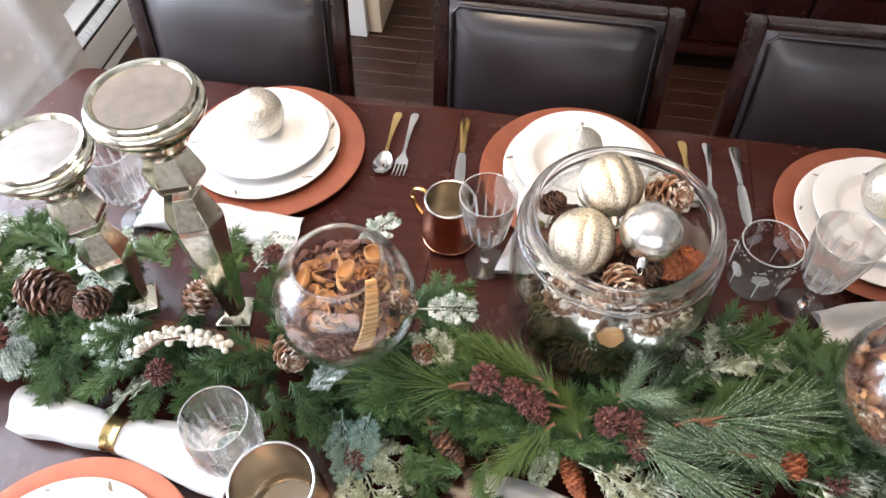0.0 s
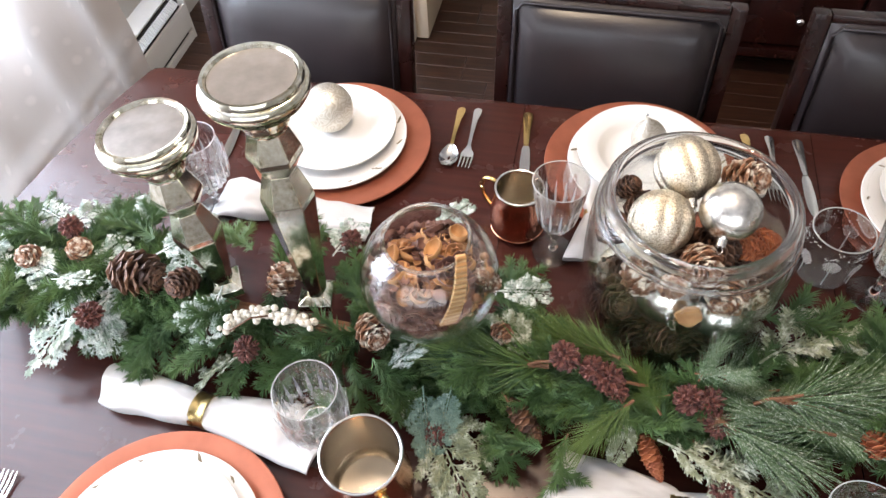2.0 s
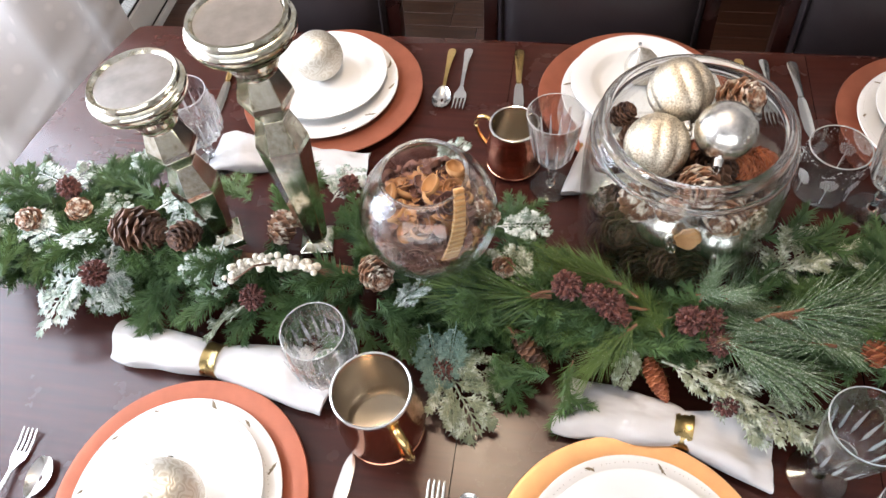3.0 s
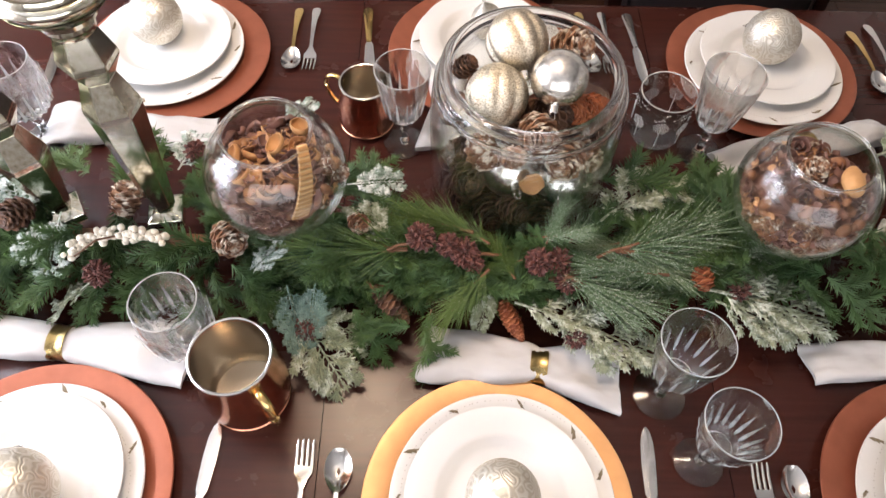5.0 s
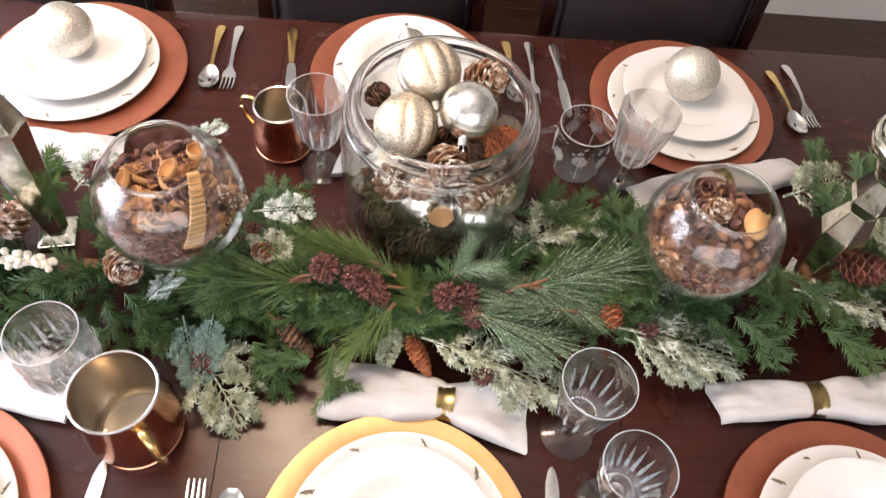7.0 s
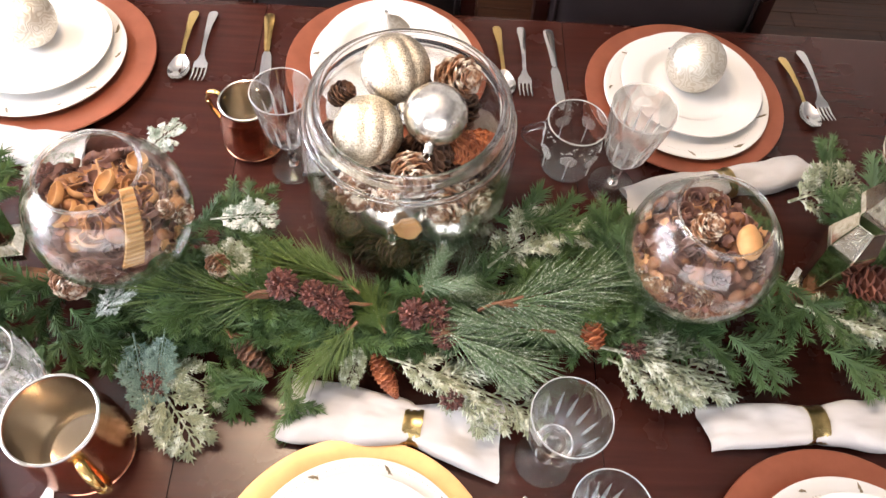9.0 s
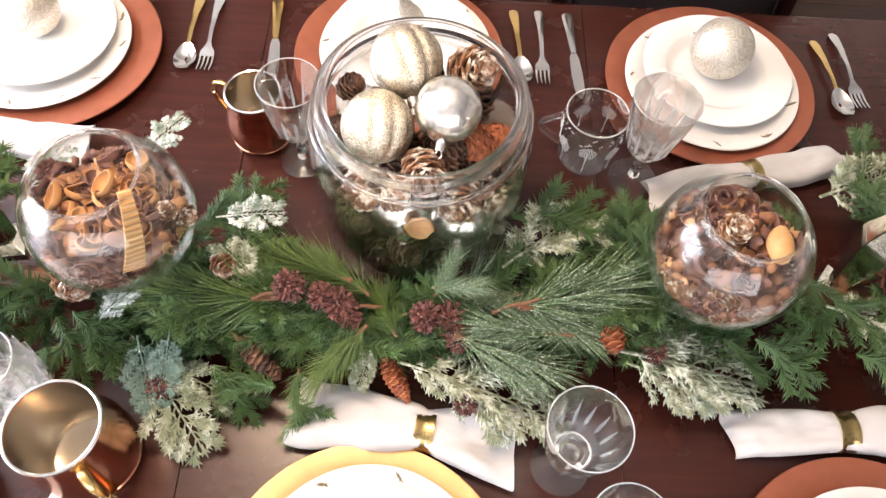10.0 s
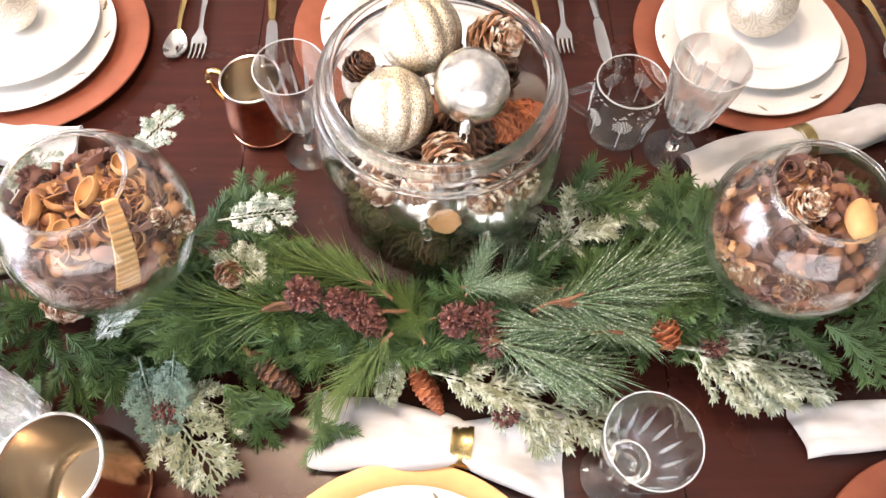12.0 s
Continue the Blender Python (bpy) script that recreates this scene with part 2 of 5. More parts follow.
GOLDBALL, SILVERBALL, FILIGREE = glitter("champagne_glitter", (0.42, 0.35, 0.25), (0.82, 0.75, 0.61)), satin_metal("silver_ball", (0.76, 0.74, 0.70), 0.24, 1.0, 0.30, 110, 0.12), filigree()
ridge = Mat("ridged_pod", rough=0.6)
wv = ridge.node("ShaderNodeTexWave", Scale=42.0, Distortion=1.2, Detail=2.0)
wv.bands_direction = "Z"
ridge.link(ridge.coords(), wv.inputs["Vector"])
ridge.colour(ridge.ramp(wv.outputs["Fac"], (0.1, (0.60, 0.38, 0.18)), (0.5, (0.46, 0.25, 0.10))))
ridge.bump(wv.outputs["Fac"], 0.6, 0.002)
RIDGED = ridge.m
VOILE, BEIGE = lace(), painted("beige_card", (0.55, 0.45, 0.33), 0.8)

# ---- builders ----


def thing(name, label, category, m=None, group="", kind=""):
    ob = new(name)
    ob.empty_display_size = 0.05
    if m is not None:
        ob.matrix_basis = m
    return tagged(ob, label, category, group, kind)


def mesh_of(name, bm, material, smooth=40):
    me = bpy.data.meshes.new(name)
    bmesh.ops.recalc_face_normals(bm, faces=bm.faces)
    bm.to_mesh(me)
    bm.free()
    me.materials.append(material)
    if smooth:
        me.polygons.foreach_set("use_smooth", [True] * len(me.polygons))
        me.set_sharp_from_angle(angle=radians(smooth))
    return me


def part(name, bm, material, parent=None, label="", m=None, smooth=40):
    me = bm if isinstance(bm, bpy.types.Mesh) else mesh_of(name, bm, material, smooth)
    ob = new(name, me)
    if parent is not None:
        ob.parent = parent
    if m is not None:
        ob.matrix_basis = m
    return tagged(ob, label)


def box(sx, sy, sz, at=(0, 0, 0), bevel=0.0, bm=None, seg=2):
    b = bmesh.new()
    bmesh.ops.create_cube(b, size=1, matrix=Matrix.Translation(at) @ Matrix.Diagonal((sx, sy, sz, 1)))
    if bevel:
        bmesh.ops.bevel(b, geom=b.edges[:], offset=bevel, segments=seg, affect="EDGES", profile=0.7)
    return b


def lathe(profile, seg=48, wobble=0.0, flutes=0, depth=0.0, band=None):
    """A turned form from (radius, height) pairs; flutes press grooves into the heights of band."""
    b = bmesh.new()
    rings = []
    for r, z in profile:
        if r < 1e-5:
            rings.append([b.verts.new((0, 0, z))])
            continue
        ring = []
        for i in range(seg):
            a = 2 * math.pi * i / seg
            k = r
            if flutes and band and band[0] <= z <= band[1]:
                k -= depth * (0.5 + 0.5 * math.cos(flutes * a))
            k *= 1 + wobble * noise.noise((3 * math.cos(a), 3 * math.sin(a), 20 * z))
            ring.append(b.verts.new((k * math.cos(a), k * math.sin(a), z)))
        rings.append(ring)
    for p, q in zip(rings, rings[1:]):
        n = max(len(p), len(q))
        for i in range(n):
            j = (i + 1) % n
            f = [p[i % len(p)], p[j % len(p)], q[j % len(q)], q[i % len(q)]]
            f = list(dict.fromkeys(f))
            if len(f) > 2:
                b.faces.new(f)
    return b


def tube(points, radius, seg=8, closed_ends=True):
    """A round bar along points; radius may be a list."""
    b = bmesh.new()
    pts = [Vector(p) for p in points]
    rad = radius if isinstance(radius, (list, tuple)) else [radius] * len(pts)
    rings = []
    up = Vector((0, 0, 1))
    for i, p in enumerate(pts):
        d = (pts[min(i + 1, len(pts) - 1)] - pts[max(i - 1, 0)]).normalized()
        s = d.cross(up)
        s = s.normalized() if s.length > 1e-3 else Vector((1, 0, 0))
        u = s.cross(d)
        rings.append([b.verts.new(p + rad[i] * (math.cos(2 * math.pi * k / seg) * s + math.sin(2 * math.pi * k / seg) * u)) for k in range(seg)])
    for p, q in zip(rings, rings[1:]):
        for k in range(seg):
            b.faces.new((p[k], p[(k + 1) % seg], q[(k + 1) % seg], q[k]))
    if closed_ends:
        b.faces.new(rings[0])
        b.faces.new(rings[-1][::-1])
    return b


def ribbon(stations, thick):
    """A flat bar along y: (y, half width, height, bow across)."""
    b = bmesh.new()
    rows = []
    for y, w, z, bow in stations:
        top = [b.verts.new((w * u, y, z + bow * (u * u - 1) * -1 + thick / 2 * (1 - 0.5 * u * u))) for u in (-1, -0.5, 0, 0.5, 1)]
        low = [b.verts.new((w * u * 0.96, y, z + bow * (u * u - 1) * -1 - thick / 2)) for u in (1, 0.5, 0, -0.5, -1)]
        rows.append(top + low)
    for p, q in zip(rows, rows[1:]):
        for k in range(10):
            b.faces.new((p[k], p[(k + 1) % 10], q[(k + 1) % 10], q[k]))
    b.faces.new(rows[0])
    b.faces.new(rows[-1][::-1])
    return b


def merge(*bms):
    out = bmesh.new()
    for b in bms:
        me = bpy.data.meshes.new("t")
        b.to_mesh(me)
        b.free()
        out.from_mesh(me)
        bpy.data.meshes.remove(me)
    return out


def moved(b, m):
    bmesh.ops.transform(b, matrix=m, verts=b.verts)
    return b


TOP = 0.75

# ---- room ----


def setting(name, b, material, label, smooth=0):
    return tagged(part(name, b, material, None, label, smooth=smooth), category=name.split("_")[0], kind="structure")


X0, X1, Y0, Y1, H = -1.45, 3.20, -2.50, 1.85, 2.50
floor = setting("floor", box(X1 - X0 + 0.4, Y1 - Y0 + 0.4, 0.1, ((X0 + X1) / 2, (Y0 + Y1) / 2, -0.056)), FLOOR, "dark brown wooden floor of narrow boards")
setting("ceiling", box(X1 - X0 + 0.4, Y1 - Y0 + 0.4, 0.1, ((X0 + X1) / 2, (Y0 + Y1) / 2, H + 0.05)), CEIL, "plain white ceiling")
setting("wall_north", box(X1 - X0 + 0.4, 0.12, H, ((X0 + X1) / 2, Y1 + 0.06, H / 2)), WALL, "pale beige painted wall behind the sideboard")
setting("wall_east", box(0.12, Y1 - Y0, H, (X1 + 0.06, (Y0 + Y1) / 2, H / 2)), WALL, "pale beige painted side wall")
# walls with window openings
wx = X0 - 0.06
wy0, wy1, wz0, wz1 = -1.25, 0.55, 0.75, 2.15
setting("wall_west", merge(box(0.12, wy0 - Y0, H, (wx, (wy0 + Y0) / 2, H / 2)), box(0.12, Y1 - wy1, H, (wx, (Y1 + wy1) / 2, H / 2)),
                           box(0.12, wy1 - wy0, wz0, (wx, (wy0 + wy1) / 2, wz0 / 2)), box(0.12, wy1 - wy0, H - wz1, (wx, (wy0 + wy1) / 2, (H + wz1) / 2))), WALL, "pale beige painted wall with a window above the heater")
# unseen south opening, widened to spread and dim its reflection in the bowls
sx0, sx1, sz0, sz1 = -1.33, 1.73, 0.85, 2.2
sy = Y0 - 0.06
setting("wall_south", merge(box(sx0 - X0, 0.12, H, ((sx0 + X0) / 2, sy, H / 2)), box(X1 - sx1, 0.12, H, ((X1 + sx1) / 2, sy, H / 2)),
                            box(sx1 - sx0, 0.12, sz0, ((sx0 + sx1) / 2, sy, sz0 / 2)), box(sx1 - sx0, 0.12, H - sz1, ((sx0 + sx1) / 2, sy, (H + sz1) / 2))), WALL, "pale beige painted wall with a window widened to soften its reflection")
setting("wall_pier", box(X1 - 1.42, 0.5, H, ((X1 + 1.42) / 2, 1.32 + 0.25, H / 2)), WHITE, "white painted wall return beside the sideboard")

# window frames in the openings; unseen bars added to break up the lamps' reflections
for name, along, lo, hi, z0, z1, fixed in (("window_1", "y", wy0, wy1, wz0, wz1, X0 - 0.05), ("window_2", "x", sx0, sx1, sz0, sz1, Y0 - 0.05)):
    win = tagged(thing(name, "white painted window with unseen bars added to break up its reflection", "window"), kind="structure")

    def bar(a0, a1, b0, b1, nm):
        c, s = (a0 + a1) / 2, a1 - a0
        if along == "y":
            part(nm, box(0.04, s, b1 - b0, (fixed, c, (b0 + b1) / 2), 0.004), WHITE, win)
        else:
            part(nm, box(s, 0.04, b1 - b0, (c, fixed, (b0 + b1) / 2), 0.004), WHITE, win)

    bar(lo, hi, z0, z0 + 0.06, "window_frame")
    bar(lo, hi, z1 - 0.06, z1, "window_frame")
    bar(lo, lo + 0.06, z0 + 0.061, z1 - 0.061, "window_frame")
    bar(hi - 0.06, hi, z0 + 0.061, z1 - 0.061, "window_frame")
    for k in ((1, 2) if hi - lo > 1 else ()):
        x = lo + (hi - lo) * k / 3
        bar(x - 0.03, x + 0.03, z0 + 0.061, z1 - 0.061, "glazing_bar")

# floor boards as pieces
rng = random.Random(4)
boards = {}
for row in range(21):
    y = 0.30 + row * 0.07
    x = X0 + 0.002
    first_one = True
    while x < 2.6:
        n = rng.choice((0.3, 0.5, 0.6) if first_one else (0.7, 0.9, 1.1))
        first_one = False
        if n not in boards:
            boards[n] = mesh_of("board", box(n - 0.002, 0.0685, 0.012, (n / 2, 0, 0), 0.001, seg=1), FLOOR, 0)
        part("board", boards[n], FLOOR, floor, m=pose(x, y, -0.004 + rng.uniform(-0.0006, 0.0006)))
        x += n

# baseboard heater along the west wall
heater = thing("baseboard_heater", "white enamelled baseboard heater with a dark ribbed grille", "heater", pose(-1.45, 0, 0))
HY0, HY1 = -2.2, 1.28
hl, hm = HY1 - HY0, (HY0 + HY1) / 2
part("back_plate", box(0.02, hl, 0.22, (0.012, hm, 0.12), 0.003), WHITE, heater)
part("front_panel", box(0.012, hl, 0.10, (0.095, hm, 0.105), 0.004), WHITE, heater)
part("top_panel", moved(box(0.06, hl, 0.008, (0, 0, 0), 0.002), pose(0.045, hm, 0.222, 0, 12, 0)), WHITE, heater)
part("foot_strip", box(0.012, hl, 0.03, (0.09, hm, 0.016), 0.003), WHITE, heater)
# near-black plate painted in as the shade behind the slats
part("inner_shadow_plate", box(0.05, hl - 0.01, 0.19, (0.05, hm, 0.11)), SHADE_PRINT_BLACK, heater, "dark plate standing in for the shade inside")
part("end_cap", box(0.09, 0.012, 0.225, (0.055, HY1 + 0.004, 0.115), 0.004), WHITE, heater)
slat = mesh_of("slat", moved(box(0.032, 0.004, 0.034), pose(0, 0, 0, 0, 40, 0)), WHITE, 0)
for i in range(130):
    part("slat", slat, WHITE, heater, m=pose(0.088, -0.35 + i * 0.0122, 0.185))

# sheer curtain hanging in front of the west window
b = bmesh.new()
NY, NZ = 90, 30
grid = [[None] * (NZ + 1) for _ in range(NY + 1)]
for i in range(NY + 1):
    for j in range(NZ + 1):
        y, z = -1.5 + 2.24 * i / NY, 0.06 + 2.2 * j / NZ
        s = 1 - j / NZ
        grid[i][j] = b.verts.new((-1.26 + 0.03 * math.sin(y * 26) * (0.5 + 0.5 * s) + 0.035 * noise.noise((y * 3, z * 1.5, 2)), y + 0.08 * s * s * (i / NY), z))
for i in range(NY):
    for j in range(NZ):
        b.faces.new((grid[i][j], grid[i + 1][j], grid[i + 1][j + 1], grid[i][j + 1]))
curtain = part("sheer_curtain", b, VOILE, None, smooth=180)
tagged(curtain, "sheer off-white voile curtain with small woven dots", "curtain")
rod = thing("curtain_rod", "thin white curtain rod above the west window", "curtain rod", pose(-1.26, 0, 2.27))
part("rod", tube([(0, -1.6, 0), (0, 0.8, 0)], 0.01, 12), WHITE, rod)
for y in (-1.55, 0.75):
    part("bracket", tube([(-0.2, y, 0), (0, y, 0)], 0.007, 8), WHITE, rod)

# white cardboard box standing on the floor by the sideboard
cab = thing("white_box", "white cardboard box standing on the floor", "box", pose(-0.665, 1.565, 0))
part("body", box(0.40, 0.40, 0.6, (0.0, 0, 0.306), 0.004), WHITE, cab)
part("flap", box(0.10, 0.012, 0.56, (-0.02, -0.207, 0.30), 0.003), WHITE, cab)
part("side_panel", box(0.05, 0.36, 0.58, (0.226, 0.01, 0.30), 0.004), BEIGE, cab, "beige card side panel")
for i in range(5):
    part("printed_bar", box(0.004 + 0.003 * (i % 2), 0.002, 0.03, (0.085 + 0.012 * i, -0.2015, 0.14)), SHADE_PRINT_BLACK, cab)

# sideboard
side = thing("sideboard", "red-brown polished wooden sideboard on short legs", "sideboard", pose(0.86, 1.53, 0))
part("body", box(1.06, 0.46, 0.68, (0, 0.01, 0.49), 0.006), REDWOOD, side)
part("worktop", box(1.10, 0.50, 0.03, (0, 0, 0.846), 0.006), REDWOOD, side)
part("bottom_rail", box(1.06, 0.03, 0.035, (0, -0.235, 0.155), 0.008), REDWOOD, side)
for i in range(3):
    for j in range(3):
        d = part("drawer", box(0.335, 0.018, 0.195, (-0.35 + 0.35 * i, -0.232, 0.285 + 0.21 * j), 0.006), REDWOOD, side)
        part("knob", moved(lathe([(0, 0.022), (0.008, 0.021), (0.013, 0.015), (0.012, 0.010), (0.006, 0.006), (0.006, 0), (0, 0)], 16), pose(-0.35 + 0.35 * i, -0.241, 0.285 + 0.21 * j, 90)), STEEL, d, "small metal knob")
for x in (-0.49, 0.49):
    for y in (-0.2, 0.2):
        part("leg", moved(lathe([(0, 0), (0.018, 0), (0.024, 0.05), (0.03, 0.14), (0, 0.14)], 20), pose(x, y, 0)), REDWOOD, side)

# ---- table ----
table = thing("dining_table", "dark red-brown polished wooden dining table", "table")
# outline: long straight sides, slightly bowed ends with rounded corners
TX0, TX1, TY0, TY1 = -0.735, 1.60, -0.925, 0.207


def table_outline(inset=0.0):
    pts = []
    n = 24
    for i in range(n + 1):
        v = TY1 - 0.02 - (TY1 - TY0 - 0.04) * i / n
        u = 2 * i / n - 1
        pts.append((TX0 - 0.090 * (1 - u * u) + inset, v))
    for i in range(n + 1):
        v = TY0 + 0.02 + (TY1 - TY0 - 0.04) * i / n
        u = 2 * i / n - 1
        pts.append((TX1 + 0.085 * (1 - u * u) - inset, v))
    full = []
    k = (n + 1)
    full += [(TX0 + 0.03 + inset, TY1 - inset), (TX0 + 0.008 + inset, TY1 - 0.006 - inset)] + pts[:k]
    full += [(TX0 + 0.008 + inset, TY0 + 0.006 + inset), (TX0 + 0.03 + inset, TY0 + inset)]
    full += [(TX1 - 0.03 - inset, TY0 + inset), (TX1 - 0.008 - inset, TY0 + 0.006 + inset)] + pts[k:]
    full += [(TX1 - 0.008 - inset, TY1 - 0.006 - inset), (TX1 - 0.03 - inset, TY1 - inset)]
    return full


def slab(outline_fn, x_lo, x_hi, z0, z1):
    b = bmesh.new()
    layers = []
    for z, ins in ((z0, 0.006), (z0 + 0.006, 0.0), (z1 - 0.005, 0.0), (z1 - 0.0015, 0.0015), (z1, 0.005)):
        layers.append([b.verts.new((max(x_lo, min(x_hi, x)), y, z)) for x, y in outline_fn(ins)])
    n = len(layers[0])
    for p, q in zip(layers, layers[1:]):
        for i in range(n):
            b.faces.new((p[i], p[(i + 1) % n], q[(i + 1) % n], q[i]))
    b.faces.new(layers[0][::-1])
    b.faces.new(layers[-1])
    bmesh.ops.remove_doubles(b, verts=b.verts, dist=1e-5)
    return b


SEAMS = (0.085, 0.625)
part("leaf", slab(table_outline, -9, SEAMS[0] - 0.0006, TOP - 0.03, TOP), WOOD, table, smooth=30)
part("leaf", slab(table_outline, SEAMS[0] + 0.0006, SEAMS[1] - 0.0006, TOP - 0.03, TOP), WOOD, table, smooth=30)
part("leaf", slab(table_outline, SEAMS[1] + 0.0006, 9, TOP - 0.03, TOP), WOOD, table, smooth=30)
for y in (TY0 + 0.08, TY1 - 0.08):
    part("apron", box(TX1 - TX0 - 0.2, 0.02, 0.08, ((TX0 + TX1) / 2, y, TOP - 0.07), 0.003), WOOD, table)
for x in (TX0 + 0.08, TX1 - 0.08):
    part("apron", box(0.02, TY1 - TY0 - 0.2, 0.08, (x, (TY0 + TY1) / 2, TOP - 0.07), 0.003), WOOD, table)
    for y in (TY0 + 0.09, TY1 - 0.09):
        part("leg", moved(lathe([(0, 0), (0.028, 0), (0.034, 0.1), (0.042, 0.5), (0.046, 0.719), (0, 0.719)], 20), pose(x, y, 0)), WOOD, table)

# ---- chairs ----


def chair():
    c = thing("dining_chair", "dark wooden dining chair with brown leather back and seat", "chair", group="chairs along the table")
    w = 0.46
    lean = -9
    back = pose(0, 0.0, 0.44, lean, 0, 0)
    for s in (-1, 1):
        part("back_post", moved(box(0.030, 0.034, 0.50, (s * (w / 2 - 0.015), 0, 0.25), 0.008), back), CHAIRWOOD, c)
    part("top_rail", moved(box(w - 0.062, 0.030, 0.014, (0, 0, 0.493), 0.005), back), CHAIRWOOD, c)
    pad = box(w - 0.062, 0.05, 0.46, (0, -0.004, 0.2555), 0.0)
    bmesh.ops.subdivide_edges(pad, edges=pad.edges[:], cuts=7, use_grid_fill=True)
    for v in pad.verts:
        u, t = v.co.x / (w / 2 - 0.031), (v.co.z - 0.2555) / 0.23
        v.co.y += (-0.014 if v.co.y < 0 else 0.008) * (1 - abs(u) ** 6) * (1 - abs(t) ** 6) + (0.012 if v.co.y < 0 else -0.012) * max(abs(u), abs(t)) ** 12
    backrest = part("backrest", moved(pad, back), LEATHER, c, smooth=70)
    e = w / 2 - 0.039
    part("piping", moved(tube([(-e, -0.024, 0.06), (-e, -0.024, 0.466), (-e + 0.012, -0.024, 0.479), (e - 0.012, -0.024, 0.479), (e, -0.024, 0.466), (e, -0.024, 0.06)], 0.0038, 8), back), LEATHER, backrest)
    part("seat", box(w, 0.44, 0.07, (0, -0.22, 0.46), 0.022, seg=4), LEATHER, c)
    part("seat_frame", box(w - 0.02, 0.42, 0.05, (0, -0.22, 0.40), 0.004), CHAIRWOOD, c)
    for s in (-1, 1):
        part("leg", box(0.04, 0.04, 0.376, (s * (w / 2 - 0.035), -0.40, 0.188), 0.004), CHAIRWOOD, c)
        part("leg", box(0.04, 0.04, 0.45, (s * (w / 2 - 0.02), 0.0, 0.225), 0.004), CHAIRWOOD, c)
    return c


first = chair()
first.matrix_basis = pose(-0.396, 0.243, 0, 0, 0, 0)
copy_thing(first, pose(0.238, 0.243, 0, 0, 0, -1))
copy_thing(first, pose(0.812, 0.243, 0, 0, 0, 0))

# ---- place settings ----
CH_R = 0.1715


def charger(gold=False):
    r = CH_R
    prof = [(0, 0.002), (0.098, 0.002), (0.104, 0.001), (0.112, 0.004), (0.125, 0.010), (r - 0.003, 0.0155), (r, 0.0165), (r - 0.001, 0.0185), (r - 0.006, 0.0185),
            (0.128, 0.0135), (0.116, 0.008), (0.106, 0.0055), (0, 0.005)]
    return lathe(prof, 96)


def plate_profile(r, well, rise):
    return [(0, 0.0025), (well * 0.72, 0.0025), (well * 0.74, 0.0), (well * 0.80, 0.0), (well * 0.82, 0.003), (well, 0.006), (r - 0.004, rise - 0.002), (r, rise), (r - 0.001, rise + 0.002),
            (r - 0.006, rise + 0.002), (well + 0.008, 0.0125), (well - 0.004, 0.0085), (well - 0.018, 0.0068), (0, 0.0065)]


CHARGER = mesh_of("charger_plate", charger(), COPPER_PLATE, 50)
CHARGER_GOLD = mesh_of("charger_plate", charger(), GOLD_PLATE, 50)
DINNER = mesh_of("dinner_plate", lathe(plate_profile(0.141, 0.097, 0.020), 96), PORCELAIN, 60)
SALAD = mesh_of("salad_plate", lathe([(0, 0.0025), (0.055, 0.0025), (0.057, 0.0), (0.062, 0.0), (0.064, 0.003), (0.078, 0.013), (0.084, 0.0185), (0.116, 0.0215), (0.120, 0.0225), (0.1195, 0.0245),
                                             (0.115, 0.0242), (0.086, 0.0218), (0.080, 0.0185), (0.072, 0.0110), (0.064, 0.0078), (0.050, 0.0068), (0, 0.0065)], 96), PORCELAIN, 60)
# raised rim motifs: small fir sprigs and dots
b = bmesh.new()
for s, w in ((-0.0065, 0.0022), (-0.002, 0.0032), (0.0028, 0.0024)):
    q = [b.verts.new(p) for p in ((s - 0.002, -w, 0), (s + 0.0055, 0, 0.0004), (s - 0.002, w, 0), (s - 0.001, 0, 0.0008))]
    b.faces.new((q[0], q[1], q[3]))
    b.faces.new((q[1], q[2], q[3]))
    b.faces.new((q[2], q[0], q[3]))
MOTIFS = mesh_of("rim_motif", b, MOTIF, 0)
b = bmesh.new()
for k in range(110):
    a, r = 2.399963 * k, 0.116 + 0.020 * ((k * 0.618) % 1)
    c = Vector((r * math.cos(a), r * math.sin(a), 0.0127 + (r - 0.105) * 0.305))
    q = [b.verts.new(c + Vector((0.0009 * math.cos(t), 0.0009 * math.sin(t), 0.0004))) for t in (0, 1.57, 3.14, 4.71)]
    b.faces.new(q)
DOTS = mesh_of("rim_dot", b, DOT, 0)


def place_setting(base, dinner, salad, turn, gold=False):
    c = part("charger_plate", CHARGER_GOLD if gold else CHARGER, None, None, m=pose(*base, TOP + 0.0005, 0, 0, turn))
    tagged(c, "round orange-gold charger plate, lighter than the copper ones" if gold else "round copper-coloured charger plate on the table", "charger plate", "charger plates")
    d = thing("dinner_plate", "white porcelain dinner plate with small grey-gold fir motifs", "plate", pose(*dinner, TOP + 0.0062, 0, 0, turn), "dinner plates")
    part("plate_body", DINNER, PORCELAIN, d)
    for k in range(11):
        part("rim_motif", MOTIFS, MOTIF, d, "small grey-gold fir sprig", m=pose(0, 0, 0, 0, 0, k * 360 / 11 + 6 * math.sin(k * 5)) @ pose(0.1300, 0, 0.0204, 0, -16, 60 + 25 * math.sin(3 * k)) @ Matrix.Scale(1.25 + 0.25 * math.sin(2 * k), 4))
    tagged(part("rim_dot", DOTS, DOT, d, "small grey dots round the rim"), kind="stuff")
    s = part("salad_plate", SALAD, PORCELAIN, None, m=pose(*salad, TOP + 0.0155, 0, 0, turn))
    tagged(s, "plain white porcelain salad plate on a dinner plate", "plate", "salad plates")


